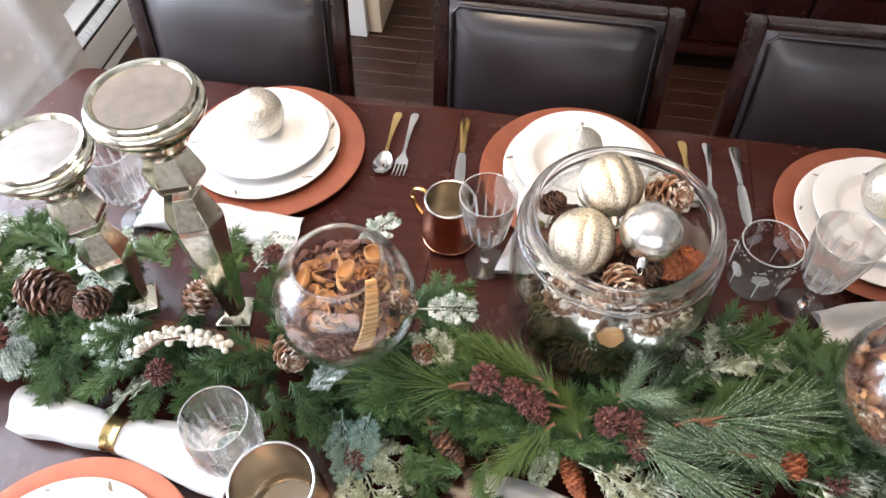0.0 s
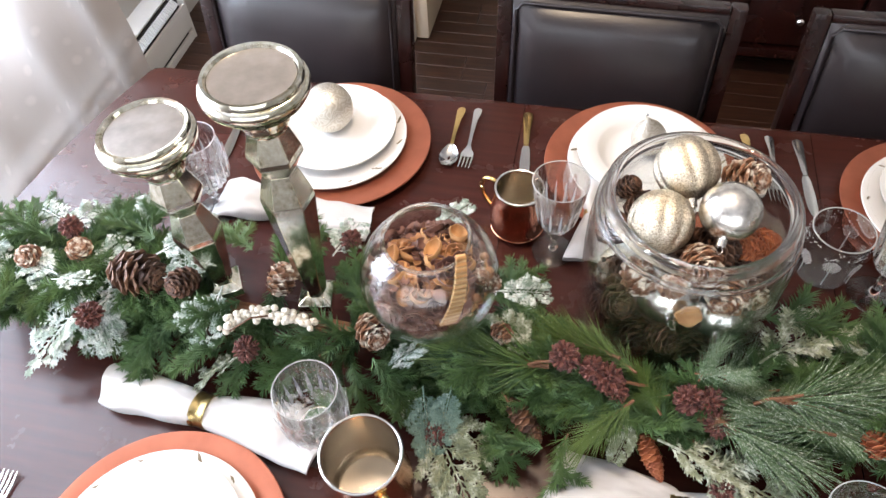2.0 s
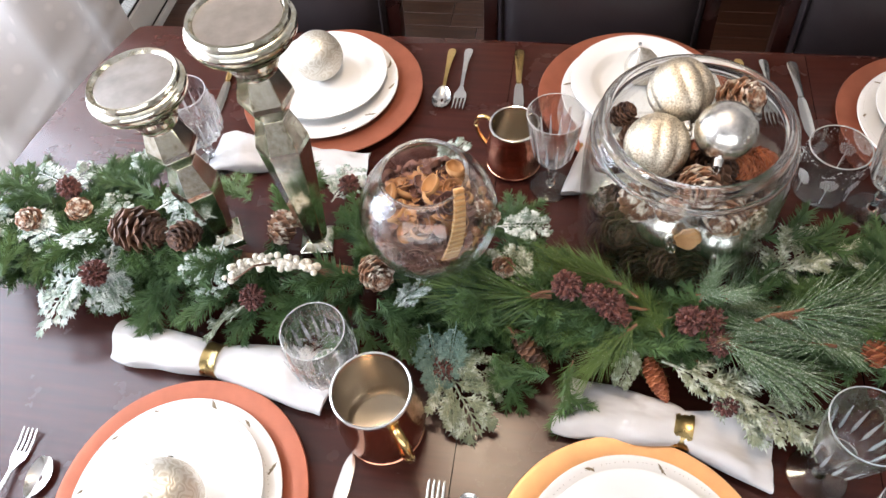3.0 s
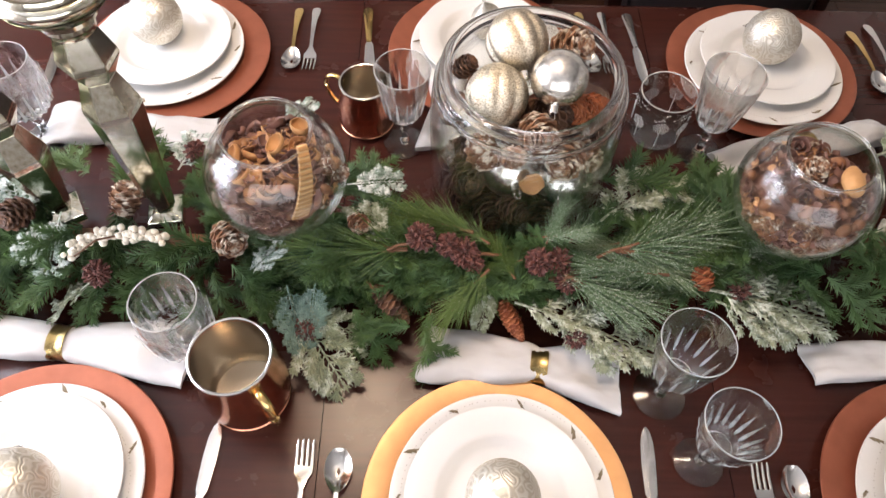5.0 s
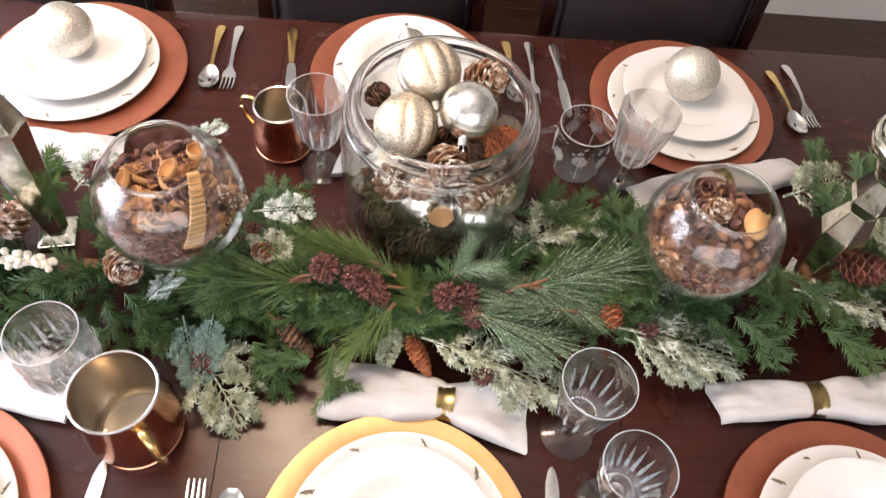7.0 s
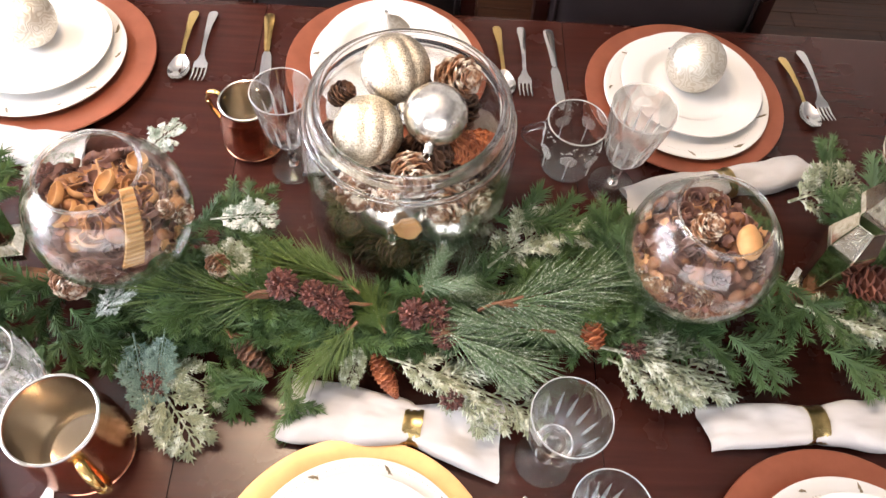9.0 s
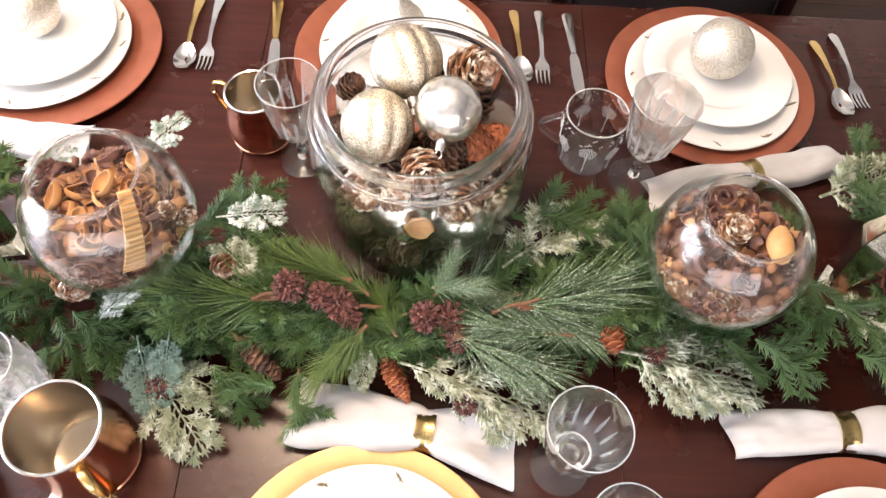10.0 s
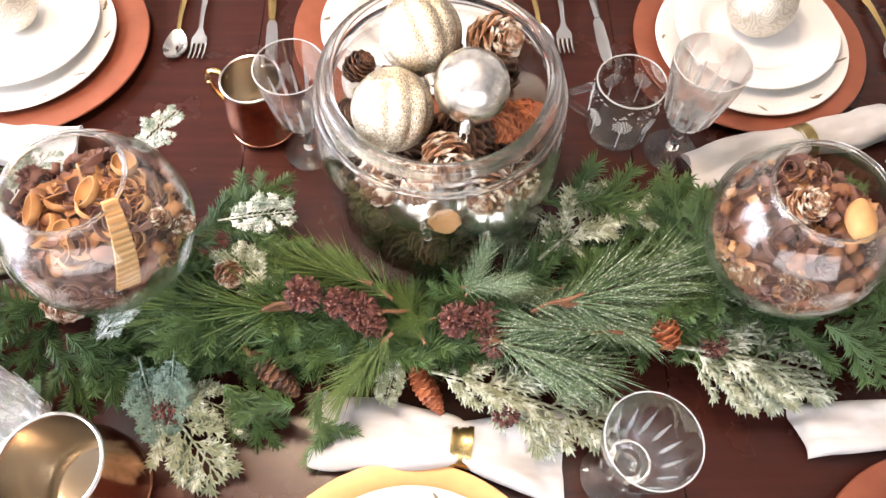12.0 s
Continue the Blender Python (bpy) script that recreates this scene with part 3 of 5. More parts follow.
place_setting((-0.246, 0.025), (-0.262, 0.028), (-0.264, 0.043), 0)
place_setting((0.311, 0.050), (0.322, 0.053), (0.316, 0.069), 40)
place_setting((0.8215, 0.022), (0.821, 0.016), (0.828, 0.031), 75)
place_setting((-0.262, -0.752), (-0.264, -0.753), (-0.266, -0.748), 120)
place_setting((0.317, -0.760), (0.322, -0.757), (0.320, -0.758), 15, True)
place_setting((0.901, -0.755), (0.909, -0.761), (0.918, -0.761), 170)

# ---- ornaments on the plates ----


def cap(z, parent, s=1.0):
    part("cap", lathe([(0, z + 0.010 * s), (0.0065 * s, z + 0.010 * s), (0.0068 * s, z - 0.002 * s), (0.0058 * s, z - 0.002 * s), (0.0058 * s, z + 0.008 * s), (0, z + 0.008 * s)], 20), STEEL, parent, "silver cap")
    part("ring", tube([(0.004 * s * math.cos(t), 0, z + 0.014 * s + 0.005 * s * math.sin(t)) for t in np.linspace(0, 2 * math.pi, 14)], 0.0006 * s, 6, False), STEEL, parent)


def ball(name, r, material, label, m, ribs=0, squash=1.0, group="", category="ornament"):
    t = thing(name, label, category, m, group)
    b = bmesh.new()
    bmesh.ops.create_uvsphere(b, u_segments=80 if ribs else 48, v_segments=40 if ribs else 28, radius=r)
    for v in b.verts:
        if ribs:
            a, q = math.atan2(v.co.y, v.co.x), math.sqrt(v.co.x ** 2 + v.co.y ** 2) / r
            k = 1 - 0.12 * q * (1 - abs(math.sin(ribs * a / 2 + 1.1 * v.co.z / r)) ** 0.7)
            v.co.x *= k
            v.co.y *= k
        v.co.z *= squash
    part("globe", b, material, t, smooth=180)
    cap(r * squash, t, r / 0.04)
    return t


PLATE_TOP = TOP + 0.0155 + 0.0068
ball("ornament", 0.0465, FILIGREE, "silver ball ornament with raised scroll pattern on a plate", pose(-0.273, 0.056, PLATE_TOP + 0.0465, -112, 10, -20), group="plate ornaments", squash=1.03)
ball("ornament", 0.0485, FILIGREE, "silver ball ornament with raised scroll pattern on a plate", pose(0.826, 0.043, PLATE_TOP + 0.0485, -112, 10, 20), group="plate ornaments")
ball("ornament", 0.053, FILIGREE, "silver ball ornament with raised scroll pattern on a plate", pose(-0.258, -0.767, PLATE_TOP + 0.053, -112, 0, 20), group="plate ornaments")
ball("ornament", 0.045, FILIGREE, "silver ball ornament with raised scroll pattern on a plate", pose(0.319, -0.760, PLATE_TOP + 0.045, 40, 20, 10), group="plate ornaments")
drop = thing("ornament", "silver teardrop ornament with a pointed tip on a plate", "ornament", pose(0.320, 0.082, PLATE_TOP + 0.034, -12, 8, 160) @ Matrix.Scale(0.92, 4), "plate ornaments")
part("globe", lathe([(0, -0.034), (0.014, -0.032), (0.027, -0.024), (0.034, -0.008), (0.033, 0.008), (0.026, 0.024), (0.015, 0.038), (0.006, 0.050), (0.0015, 0.060), (0, 0.061)], 40), FILIGREE, drop, smooth=180)
cap(0.060, drop, 0.5)

# ---- cutlery ----


def handle_stations(l0, l1, s=1.0):
    return [(l0, 0.0032 * s, 0.006, 0), (l0 + 0.25 * (l1 - l0), 0.0034 * s, 0.0095, 0), (l0 + 0.6 * (l1 - l0), 0.0052 * s, 0.009, 0), (l0 + 0.88 * (l1 - l0), 0.0082 * s, 0.0045, 0), (l0 + 0.97 * (l1 - l0), 0.0072 * s, 0.0025, 0), (l1, 0.0035 * s, 0.002, 0)]


def fork(k=1.0):
    t = thing("fork", "polished steel dinner fork lying on the table", "fork", group="forks")
    part("handle", ribbon(handle_stations(0.062, 0.172), 0.0022), STEEL, t)
    h = part("head", ribbon([(0.0625, 0.0032, 0.006, 0), (0.052, 0.0065, 0.005, 0), (0.044, 0.0115, 0.0035, -0.0008), (0.034, 0.0120, 0.0025, -0.001)], 0.0018), STEEL, t)
    for i in range(4):
        x = -0.0102 + 0.0068 * i
        part("tine", ribbon([(0.0345, 0.0019, 0.0025, 0), (0.018, 0.0017, 0.003, 0), (0.005, 0.0014, 0.006, 0), (0.0, 0.0006, 0.007, 0)], 0.0016), STEEL, h, m=pose(x, 0, 0))
    return t


def spoon(gold, big=1.0):
    t = thing("spoon", "spoon with a gold handle and steel bowl" if gold else "polished steel spoon lying on the table", "spoon", group="spoons")
    part("handle", ribbon(handle_stations(0.053, 0.170), 0.0022), GOLD if gold else STEEL, t)
    b = bmesh.new()
    rows = []
    for z_off, sh in ((0.0, 1.0), (-0.0014, 1.0)):
        grid = []
        for i in range(13):
            v = i / 12
            w = 0.0175 * math.sin(math.pi * min(1, 0.04 + 0.94 * v)) ** 0.62 * (1 - 0.18 * v) + 0.002
            grid.append([b.verts.new((w * u, 0.056 * v, 0.0095 - 0.0075 * (1 - u * u) * math.sin(math.pi * v) ** 0.7 - 0.003 * math.sin(math.pi * v) + z_off)) for u in (-1, -0.7, -0.35, 0, 0.35, 0.7, 1)])
        rows.append(grid)
    for g in rows:
        for i in range(12):
            for j in range(6):
                b.faces.new((g[i][j], g[i + 1][j], g[i + 1][j + 1], g[i][j + 1]))
    u, l = rows
    for i in range(12):
        for j in (0, 6):
            b.faces.new((u[i][j], u[i + 1][j], l[i + 1][j], l[i][j]))
    for j in range(6):
        for i in (0, 12):
            b.faces.new((u[i][j], u[i][j + 1], l[i][j + 1], l[i][j]))
    part("bowl", b, STEEL, t, "polished steel bowl" if gold else "", smooth=70)
    return t


def knife(gold):
    t = thing("knife", "dinner knife with a gold handle" if gold else "polished steel dinner knife", "knife", group="knives")
    part("handle", ribbon([(0.098, 0.0042, 0.004, 0), (0.105, 0.0052, 0.0045, 0), (0.14, 0.0068, 0.0045, 0), (0.175, 0.0094, 0.004, 0), (0.186, 0.0090, 0.0035, 0), (0.190, 0.005, 0.0033, 0)], 0.006), GOLD if gold else STEEL, t)
    part("blade", ribbon([(0.098, 0.0042, 0.0035, 0), (0.088, 0.0078, 0.003, 0), (0.05, 0.0095, 0.0022, 0), (0.02, 0.0085, 0.002, 0), (0.006, 0.005, 0.002, 0), (0.0, 0.0014, 0.002, 0)], 0.0016), STEEL, t, "polished blade" if gold else "")
    return t


def lay(maker, spots):
    base = None
    for x, y, turn in spots:
        m = pose(x, y, TOP + 0.0006, 0, 0, turn)
        if base is None:
            base = maker()
            base.matrix_basis = m
        else:
            copy_thing(base, m)


lay(fork, ((-0.005, 0.000, 0), (0.550, 0.007, 1), (1.077, -0.010, 4), (-0.521, -0.680, 180), (0.068, -0.676, 180), (0.663, -0.697, 180)))
lay(lambda: spoon(True), ((-0.038, 0.000, 0), (0.517, 0.008, 5), (1.047, -0.027, 7)))
lay(lambda: spoon(False), ((-0.477, -0.717, 180), (0.113, -0.688, 180), (0.704, -0.701, 180)))
lay(lambda: knife(True), ((0.109, -0.017, 4.5), (-0.463, -0.054, 4)))
lay(lambda: knife(False), ((0.611, -0.016, 4.5), (-0.052, -0.654, 176), (0.521, -0.651, 177)))

# ---- napkins ----


def napkin(seed, l0, l1, w0, w1, fold=3):
    """A white napkin drawn through a ring: l0 and l1 to either side of it, opening to widths w0 and w1."""
    t = thing("napkin", "white cotton napkin drawn through a brass ring", "napkin", group="napkins")
    b = bmesh.new()
    r = random.Random(seed)
    ph = [r.uniform(0, 6.28) for _ in range(6)]
    n, s = 46, 44
    rings = []
    for i in range(n + 1):
        u = -l0 + (l0 + l1) * i / n
        f = min(1.0, abs(u) / (l0 if u < 0 else l1))
        w = 0.022 + ((w0 if u < 0 else w1) / 2 - 0.022) * (f ** (0.5 if u < 0 else 0.8))
        h = 0.017 + 0.006 * math.sin(math.pi * min(1, f * 1.1)) - 0.008 * f
        ring = []
        for k in range(s):
            a = 2 * math.pi * k / s
            c, sn = math.cos(a), math.sin(a)
            y = w * math.copysign(abs(c) ** 0.75, c)
            z = h * math.copysign(abs(sn) ** 0.6, sn)
            rip = 0.0020 * math.sin(fold * y / max(w, 0.02) + ph[0] + 9 * u) + 0.010 * noise.noise((u * 14 + ph[1], y * 34, ph[2])) + 0.004 * noise.noise((u * 45, y * 60, ph[2]))
            z += rip * (0.35 + f) * (1 if sn > 0 else 0.0)
            z += 0.004 * noise.noise((u * 14 + ph[3], y * 12, 3.1)) * (1 if sn > 0 else 0.2)
            du = 0.005 * math.sin(2.3 * y / max(w, 0.01) + ph[4]) * f * f + 0.004 * sn * f
            ring.append(b.verts.new((u + du * (1 if u > 0 else -1), y + 0.006 * noise.noise((u * 18, ph[5], 0)), max(0.0005, z + 0.018 - 0.004 * f))))
        rings.append(ring)
    for p, q in zip(rings, rings[1:]):
        for k in range(s):
            b.faces.new((p[k], p[(k + 1) % s], q[(k + 1) % s], q[k]))
    for ring, d in ((rings[0], 1), (rings[-1], -1)):
        c = b.verts.new(sum((v.co for v in ring), Vector()) / s + Vector((0.016 * d, 0, 0)))
        for k in range(s):
            b.faces.new((ring[k], ring[(k + 1) % s], c))
    part("cloth", b, CLOTH, t, smooth=60)
    prof = [(0.0262, -0.012), (0.0262, -0.007), (0.0252, -0.005), (0.0252, 0.005), (0.0262, 0.007), (0.0262, 0.012), (0.0245, 0.012), (0.0245, -0.012), (0.0262, -0.012)]
    ring = lathe(prof, 40)
    part("napkin_ring", moved(ring, Matrix.Diagonal((1, 1, 0.84, 1)) @ pose(0, 0, 0.021, 0, 90, 0)), BRASS, t, "aged brass napkin ring with raised edges")
    return t


for seed, x, y, turn, l0, l1, w0, w1 in ((1, -0.303, -0.155, -4, 0.115, 0.165, 0.085, 0.075), (2, 0.246, -0.096, 85, 0.09, 0.10, 0.08, 0.08), (3, 0.854, -0.165, 16, 0.165, 0.15, 0.06, 0.06),
                                         (4, -0.283, -0.550, -5, 0.160, 0.185, 0.066, 0.098), (5, 0.378, -0.572, -8, 0.160, 0.112, 0.088, 0.105), (6, 0.903, -0.552, 3, 0.145, 0.15, 0.060, 0.085)):
    napkin(seed, l0, l1, w0, w1).matrix_basis = pose(x, y, TOP + 0.0005, 0, 0, turn)

# ---- glasses and mugs ----


def goblet(kind, m, label):
    t = thing("goblet", label, "goblet", m, "stemmed glasses")
    h, r = (0.176, 0.045) if kind == "wine" else (0.172, 0.041) if kind == "crystal" else (0.176, 0.048)
    foot = [(0, 0), (0.036, 0), (0.0365, 0.0015), (0.033, 0.003), (0.018, 0.006), (0.0085, 0.011)]
    part("foot", lathe([*foot, (0.006, 0.020), (0, 0.020)], 40), CRYSTAL, t)
    stem = [(0, 0.0195), (0.0062, 0.0195), (0.0052, 0.032), (0.0085, 0.040), (0.0052, 0.047), (0.0068, 0.058), (0.011, 0.066), (0, 0.066)]
    part("stem", lathe(stem, 12, flutes=6, depth=0.0008, band=(0.02, 0.06)), CRYSTAL, t, smooth=20)
    z0 = 0.066
    outer = [(0.0, z0), (0.014, z0 + 0.001), (0.026, z0 + 0.008), (0.0325, z0 + 0.022), (0.0375, z0 + 0.05), (r - 0.002, z0 + 0.085), (r, h)]
    inner = [(r - 0.0016, h), (r - 0.0040, z0 + 0.085), (0.0350, z0 + 0.05), (0.0292, z0 + 0.026), (0.021, z0 + 0.015), (0, z0 + 0.013)]
    if kind == "crystal":
        outer = [(0.0, z0), (0.018, z0 + 0.001), (0.034, z0 + 0.009), (0.0435, z0 + 0.025), (0.0470, z0 + 0.046), (0.0450, z0 + 0.075), (r, h)]
        inner = [(r - 0.0018, h), (0.0418, z0 + 0.075), (0.0432, z0 + 0.046), (0.0390, z0 + 0.028), (0.027, z0 + 0.016), (0, z0 + 0.013)]
    rows = outer[:1]
    for (r0, h0), (r1, h1) in zip(outer, outer[1:]):
        rows += [(r0 + (r1 - r0) * k / 5, h0 + (h1 - h0) * k / 5) for k in range(1, 6)]
    b = lathe(rows + [(r - 0.0008, h + 0.0008)] + inner, 144)
    lo, hi = z0 + 0.006, z0 + (0.066 if kind == "wine" else 0.080)
    for v in b.verts:
        q = math.hypot(v.co.x, v.co.y)
        if not lo < v.co.z < hi or q < 0.012:
            continue
        u, a = (v.co.z - lo) / (hi - lo), math.atan2(v.co.y, v.co.x)
        edge = math.sin(math.pi * u) ** 0.5
        if kind == "wine":
            cut = 0.0022 * edge * max(0.0, math.cos(7 * a)) ** 2
        else:
            cut = 0.0020 * edge * abs(math.sin(9 * a + 11 * u)) * abs(math.sin(9 * a - 11 * u)) + 0.0006
        k = (q - cut) / q
        v.co.x *= k
        v.co.y *= k
    part("bowl", b, GOBLET_GLASS, t, smooth=25)
    # rim ring, facets and diamonds carry the glints as white colour
    part("rim", lathe([(r - 0.0006 + 0.0008 * math.cos(q), h + 0.0006 + 0.0008 * math.sin(q)) for q in np.linspace(0, 2 * math.pi, 7)], 72), GLINTGLASS, t, smooth=180)
    part("bowl_base", lathe([(0, z0 + 0.0015), (0.015, z0 + 0.002), (0.024, z0 + 0.0100), (0.020, z0 + 0.0142), (0, z0 + 0.0125)], 14), CRYSTAL, t, smooth=0)
    facet = mesh_of("cut_facet", moved(ribbon([(-0.019, 0.0006, 0, 0), (-0.010, 0.0023, 0, 0), (0.008, 0.0018, 0, 0), (0.030, 0.0004, 0, 0)], 0.0012), pose(0, 0, 0, 90, 0, 0)), GLINTGLASS, 0)
    n = 14 if kind == "wine" else 18
    for k in range(n):
        part("cut_facet", facet, GLINTGLASS, t, m=pose(0, 0, 0, 0, 0, 360 * (k + 0.5) / n) @ pose(0.0452 if kind == "crystal" else 0.0348, 0, z0 + 0.040, 0, -3 if kind == "crystal" else 9, 0) @ pose(0, 0, 0, 0 if kind == "wine" else 8, 0, 90))
    if kind == "crystal":
        gem = bmesh.new()
        bmesh.ops.create_cone(gem, cap_ends=True, segments=4, radius1=0.0048, radius2=0.0, depth=0.0018)
        gem = mesh_of("cut_diamond", gem, GLINTGLASS, 0)
        for row, (rr, zz) in enumerate(((0.0355, z0 + 0.012), (0.0412, z0 + 0.021), (0.0440, z0 + 0.030))):
            for k in range(18):
                part("cut_diamond", gem, GLINTGLASS, t, m=pose(0, 0, 0, 0, 0, 20 * k + 10 * (row % 2)) @ pose(rr - 0.0012, 0, zz, 0, 72, 0))
    return t


goblet("crystal", pose(-0.424, -0.165, TOP + 0.0005), "cut crystal goblet with diamond pattern behind the candle holders")
goblet("wine", pose(0.178, -0.161, TOP + 0.0005, 0, 0, 12) @ Matrix.Scale(0.965, 4), "clear wine goblet with cut grooves beside a copper mug")
goblet("wine", pose(0.679, -0.166, TOP + 0.0005, 0, 0, 33) @ Matrix.Scale(1.03, 4), "clear wine goblet with cut grooves beside a glass mug")
goblet("crystal", pose(-0.095, -0.562, TOP + 0.0005, 0, 0, 7), "cut crystal goblet with diamond pattern beside a copper mug")
goblet("wine", pose(0.546, -0.604, TOP + 0.0005, 0, 0, 50), "clear wine goblet with cut grooves beside the gold charger")
goblet("swirl", pose(0.585, -0.696, TOP + 0.0005, 0, 0, 21) @ Matrix.Scale(0.90, 4), "clear goblet with swirled cuts beside the steel knife")


def copper_mug(m, h, r0, r1, turn, label):
    t = thing("copper_mug", label, "mug", m, "copper mugs")
    outer = [(0, 0.002), (r0 * 0.88, 0.0), (r0 * 0.96, 0.003), (r0, 0.010), (r0 * 1.07, h * 0.22), (r0 * 1.06, h * 0.48), (r1 + (r0 - r1) * 0.35, h * 0.74), (r1, h * 0.90), (r1, h * 0.96), (r1 * 1.0, h * 0.985)]
    part("body", lathe(outer + [(r1 - 0.0022, h * 0.985), (r0 - 0.002, 0.014), (0, 0.0125)], 64), COPPER, t)
    part("lining", lathe([(r1 - 0.0024, h * 0.97), (r0 * 0.985 - 0.0026, h * 0.3), (r0 - 0.0055, 0.020), (r0 - 0.010, 0.0150), (0, 0.0142), (0, 0.0130), (r0 - 0.005, 0.0135), (r0 - 0.0028, 0.02), (r1 - 0.0023, h * 0.96)], 64), MUGLINING, t, "brushed steel lining")
    lip = [(r1 + 0.0022 * math.cos(a), h * 0.99 + 0.0026 * math.sin(a)) for a in np.linspace(0, 2 * math.pi, 9)]
    part("rim", lathe(lip, 64), STEEL, t, "rounded steel rim")
    for zz in (0.012, 0.017):
        part("band", lathe([(r0 * 1.0, zz - 0.0015), (r0 + 0.0016, zz), (r0 * 1.0, zz + 0.0015)], 48), COPPER, t)
    c, s = math.cos(radians(turn)), math.sin(radians(turn))
    pts = [(r1 - 0.001, h * 0.86), (r1 + 0.012, h * 0.93), (r1 + 0.026, h * 0.88), (r1 + 0.034, h * 0.70), (r1 + 0.030, h * 0.48), (r1 + 0.016, h * 0.30), (r0 + 0.0005, h * 0.24)]
    fine = []
    for i in range(len(pts) - 1):
        for k in range(5):
            u = k / 5
            fine.append((pts[i][0] * (1 - u) + pts[i + 1][0] * u, pts[i][1] * (1 - u) + pts[i + 1][1] * u))
    fine.append(pts[-1])
    for _ in range(3):
        fine = [fine[0]] + [((p[0] + 2 * q[0] + w[0]) / 4, (p[1] + 2 * q[1] + w[1]) / 4) for p, q, w in zip(fine, fine[1:], fine[2:])] + [fine[-1]]
    hb = tube([(p[0] * c, p[0] * s, p[1]) for p in fine], 0.0058 if h > 0.12 else 0.0042, 10)
    part("handle", hb, GOLD, t, "curved gold handle")
    part("handle_plate", moved(box(0.004, 0.016, 0.022, (0, 0, 0), 0.0015), pose((r1 + 0.0006) * c, (r1 + 0.0006) * s, h * 0.86, 0, 0, turn)), GOLD, t)
    return t


copper_mug(pose(0.112, -0.119, TOP + 0.0005), 0.100, 0.0445, 0.0390, 158, "small hammered copper mug with a gold handle")
copper_mug(pose(-0.015, -0.613, TOP + 0.0005), 0.132, 0.054, 0.050, -48, "tall copper mug with steel lining and gold handle")

gm = thing("glass_mug", "clear glass mug etched with white snowy trees", "mug", pose(0.607, -0.128, TOP + 0.0005) @ Matrix.Scale(1.10, 4), "glass mugs")
part("body", lathe([(0, 0.001), (0.034, 0), (0.037, 0.003), (0.0385, 0.012), (0.0395, 0.045), (0.0415, 0.092), (0.0408, 0.0935), (0.0395, 0.092), (0.0370, 0.045), (0.0355, 0.016), (0.030, 0.012), (0, 0.011)], 56), MUG_GLASS, gm)
part("thick_base", lathe([(0, 0.0016), (0.033, 0.0012), (0.035, 0.009), (0.029, 0.0108), (0, 0.0100)], 40), MUG_GLASS, gm)
# rim ring whose white colour stands for the bright edge highlight
part("rim", lathe([(0.0408 + 0.0011 * math.cos(q), 0.0930 + 0.0011 * math.sin(q)) for q in np.linspace(0, 2 * math.pi, 7)], 64), GLINTGLASS, gm, smooth=180)
hp = [(0.039 + 0.030 * math.sin(math.pi * k / 14), 0.020 + 0.056 * k / 14) for k in range(15)]
part("handle", tube([(-p[0] * 0.97, p[0] * 0.22, p[1]) for p in hp], 0.0050, 10), GOBLET_GLASS, gm)
etch = random.Random(5)
for k in range(7):
    a, hh = 360 * k / 7, 0.048 if k % 2 else 0.040
    tree = tube([(0, 0, 0.014), (0, 0, hh + 0.006)], 0.0006, 4)
    flakes = [(0.0115 * math.sqrt((j + 0.5) / 46), j * 2.399963) for j in range(46)]
    spots = [(q * math.sin(w), hh + 0.006 + q * math.cos(w)) for q, w in flakes] + [(etch.uniform(-0.015, 0.015), etch.uniform(0.066, 0.084)) for j in range(9)]
    for y, z in spots:
        d = bmesh.new()
        bmesh.ops.create_cone(d, cap_ends=True, segments=5, radius1=0.00115, radius2=0.0007, depth=0.0004, matrix=pose(0, y, z, 0, 90, 0))
        tree = merge(tree, d)
    etched = part("etched_tree", moved(tree, pose(0, 0, 0, 0, 0, a) @ pose(0.0399, 0, 0.002, 0, 1.5, 0)), FROSTED, gm, "white etched tree under falling snow", smooth=0)
    tagged(etched, kind="stuff")

# ---- candle holders ----


def prism(stations, sides, turn=0.0):
    b = bmesh.new()
    rings = [[b.verts.new((r * math.cos(2 * math.pi * (k + turn) / sides), r * math.sin(2 * math.pi * (k + turn) / sides), z)) for k in range(sides)] for r, z in stations]
    for p, q in zip(rings, rings[1:]):
        for k in range(sides):
            b.faces.new((p[k], p[(k + 1) % sides], q[(k + 1) % sides], q[k]))
    b.faces.new(rings[0][::-1])
    b.faces.new(rings[-1])
    bmesh.ops.bevel(b, geom=b.edges[:], offset=0.0009, segments=1, affect="EDGES")
    return b


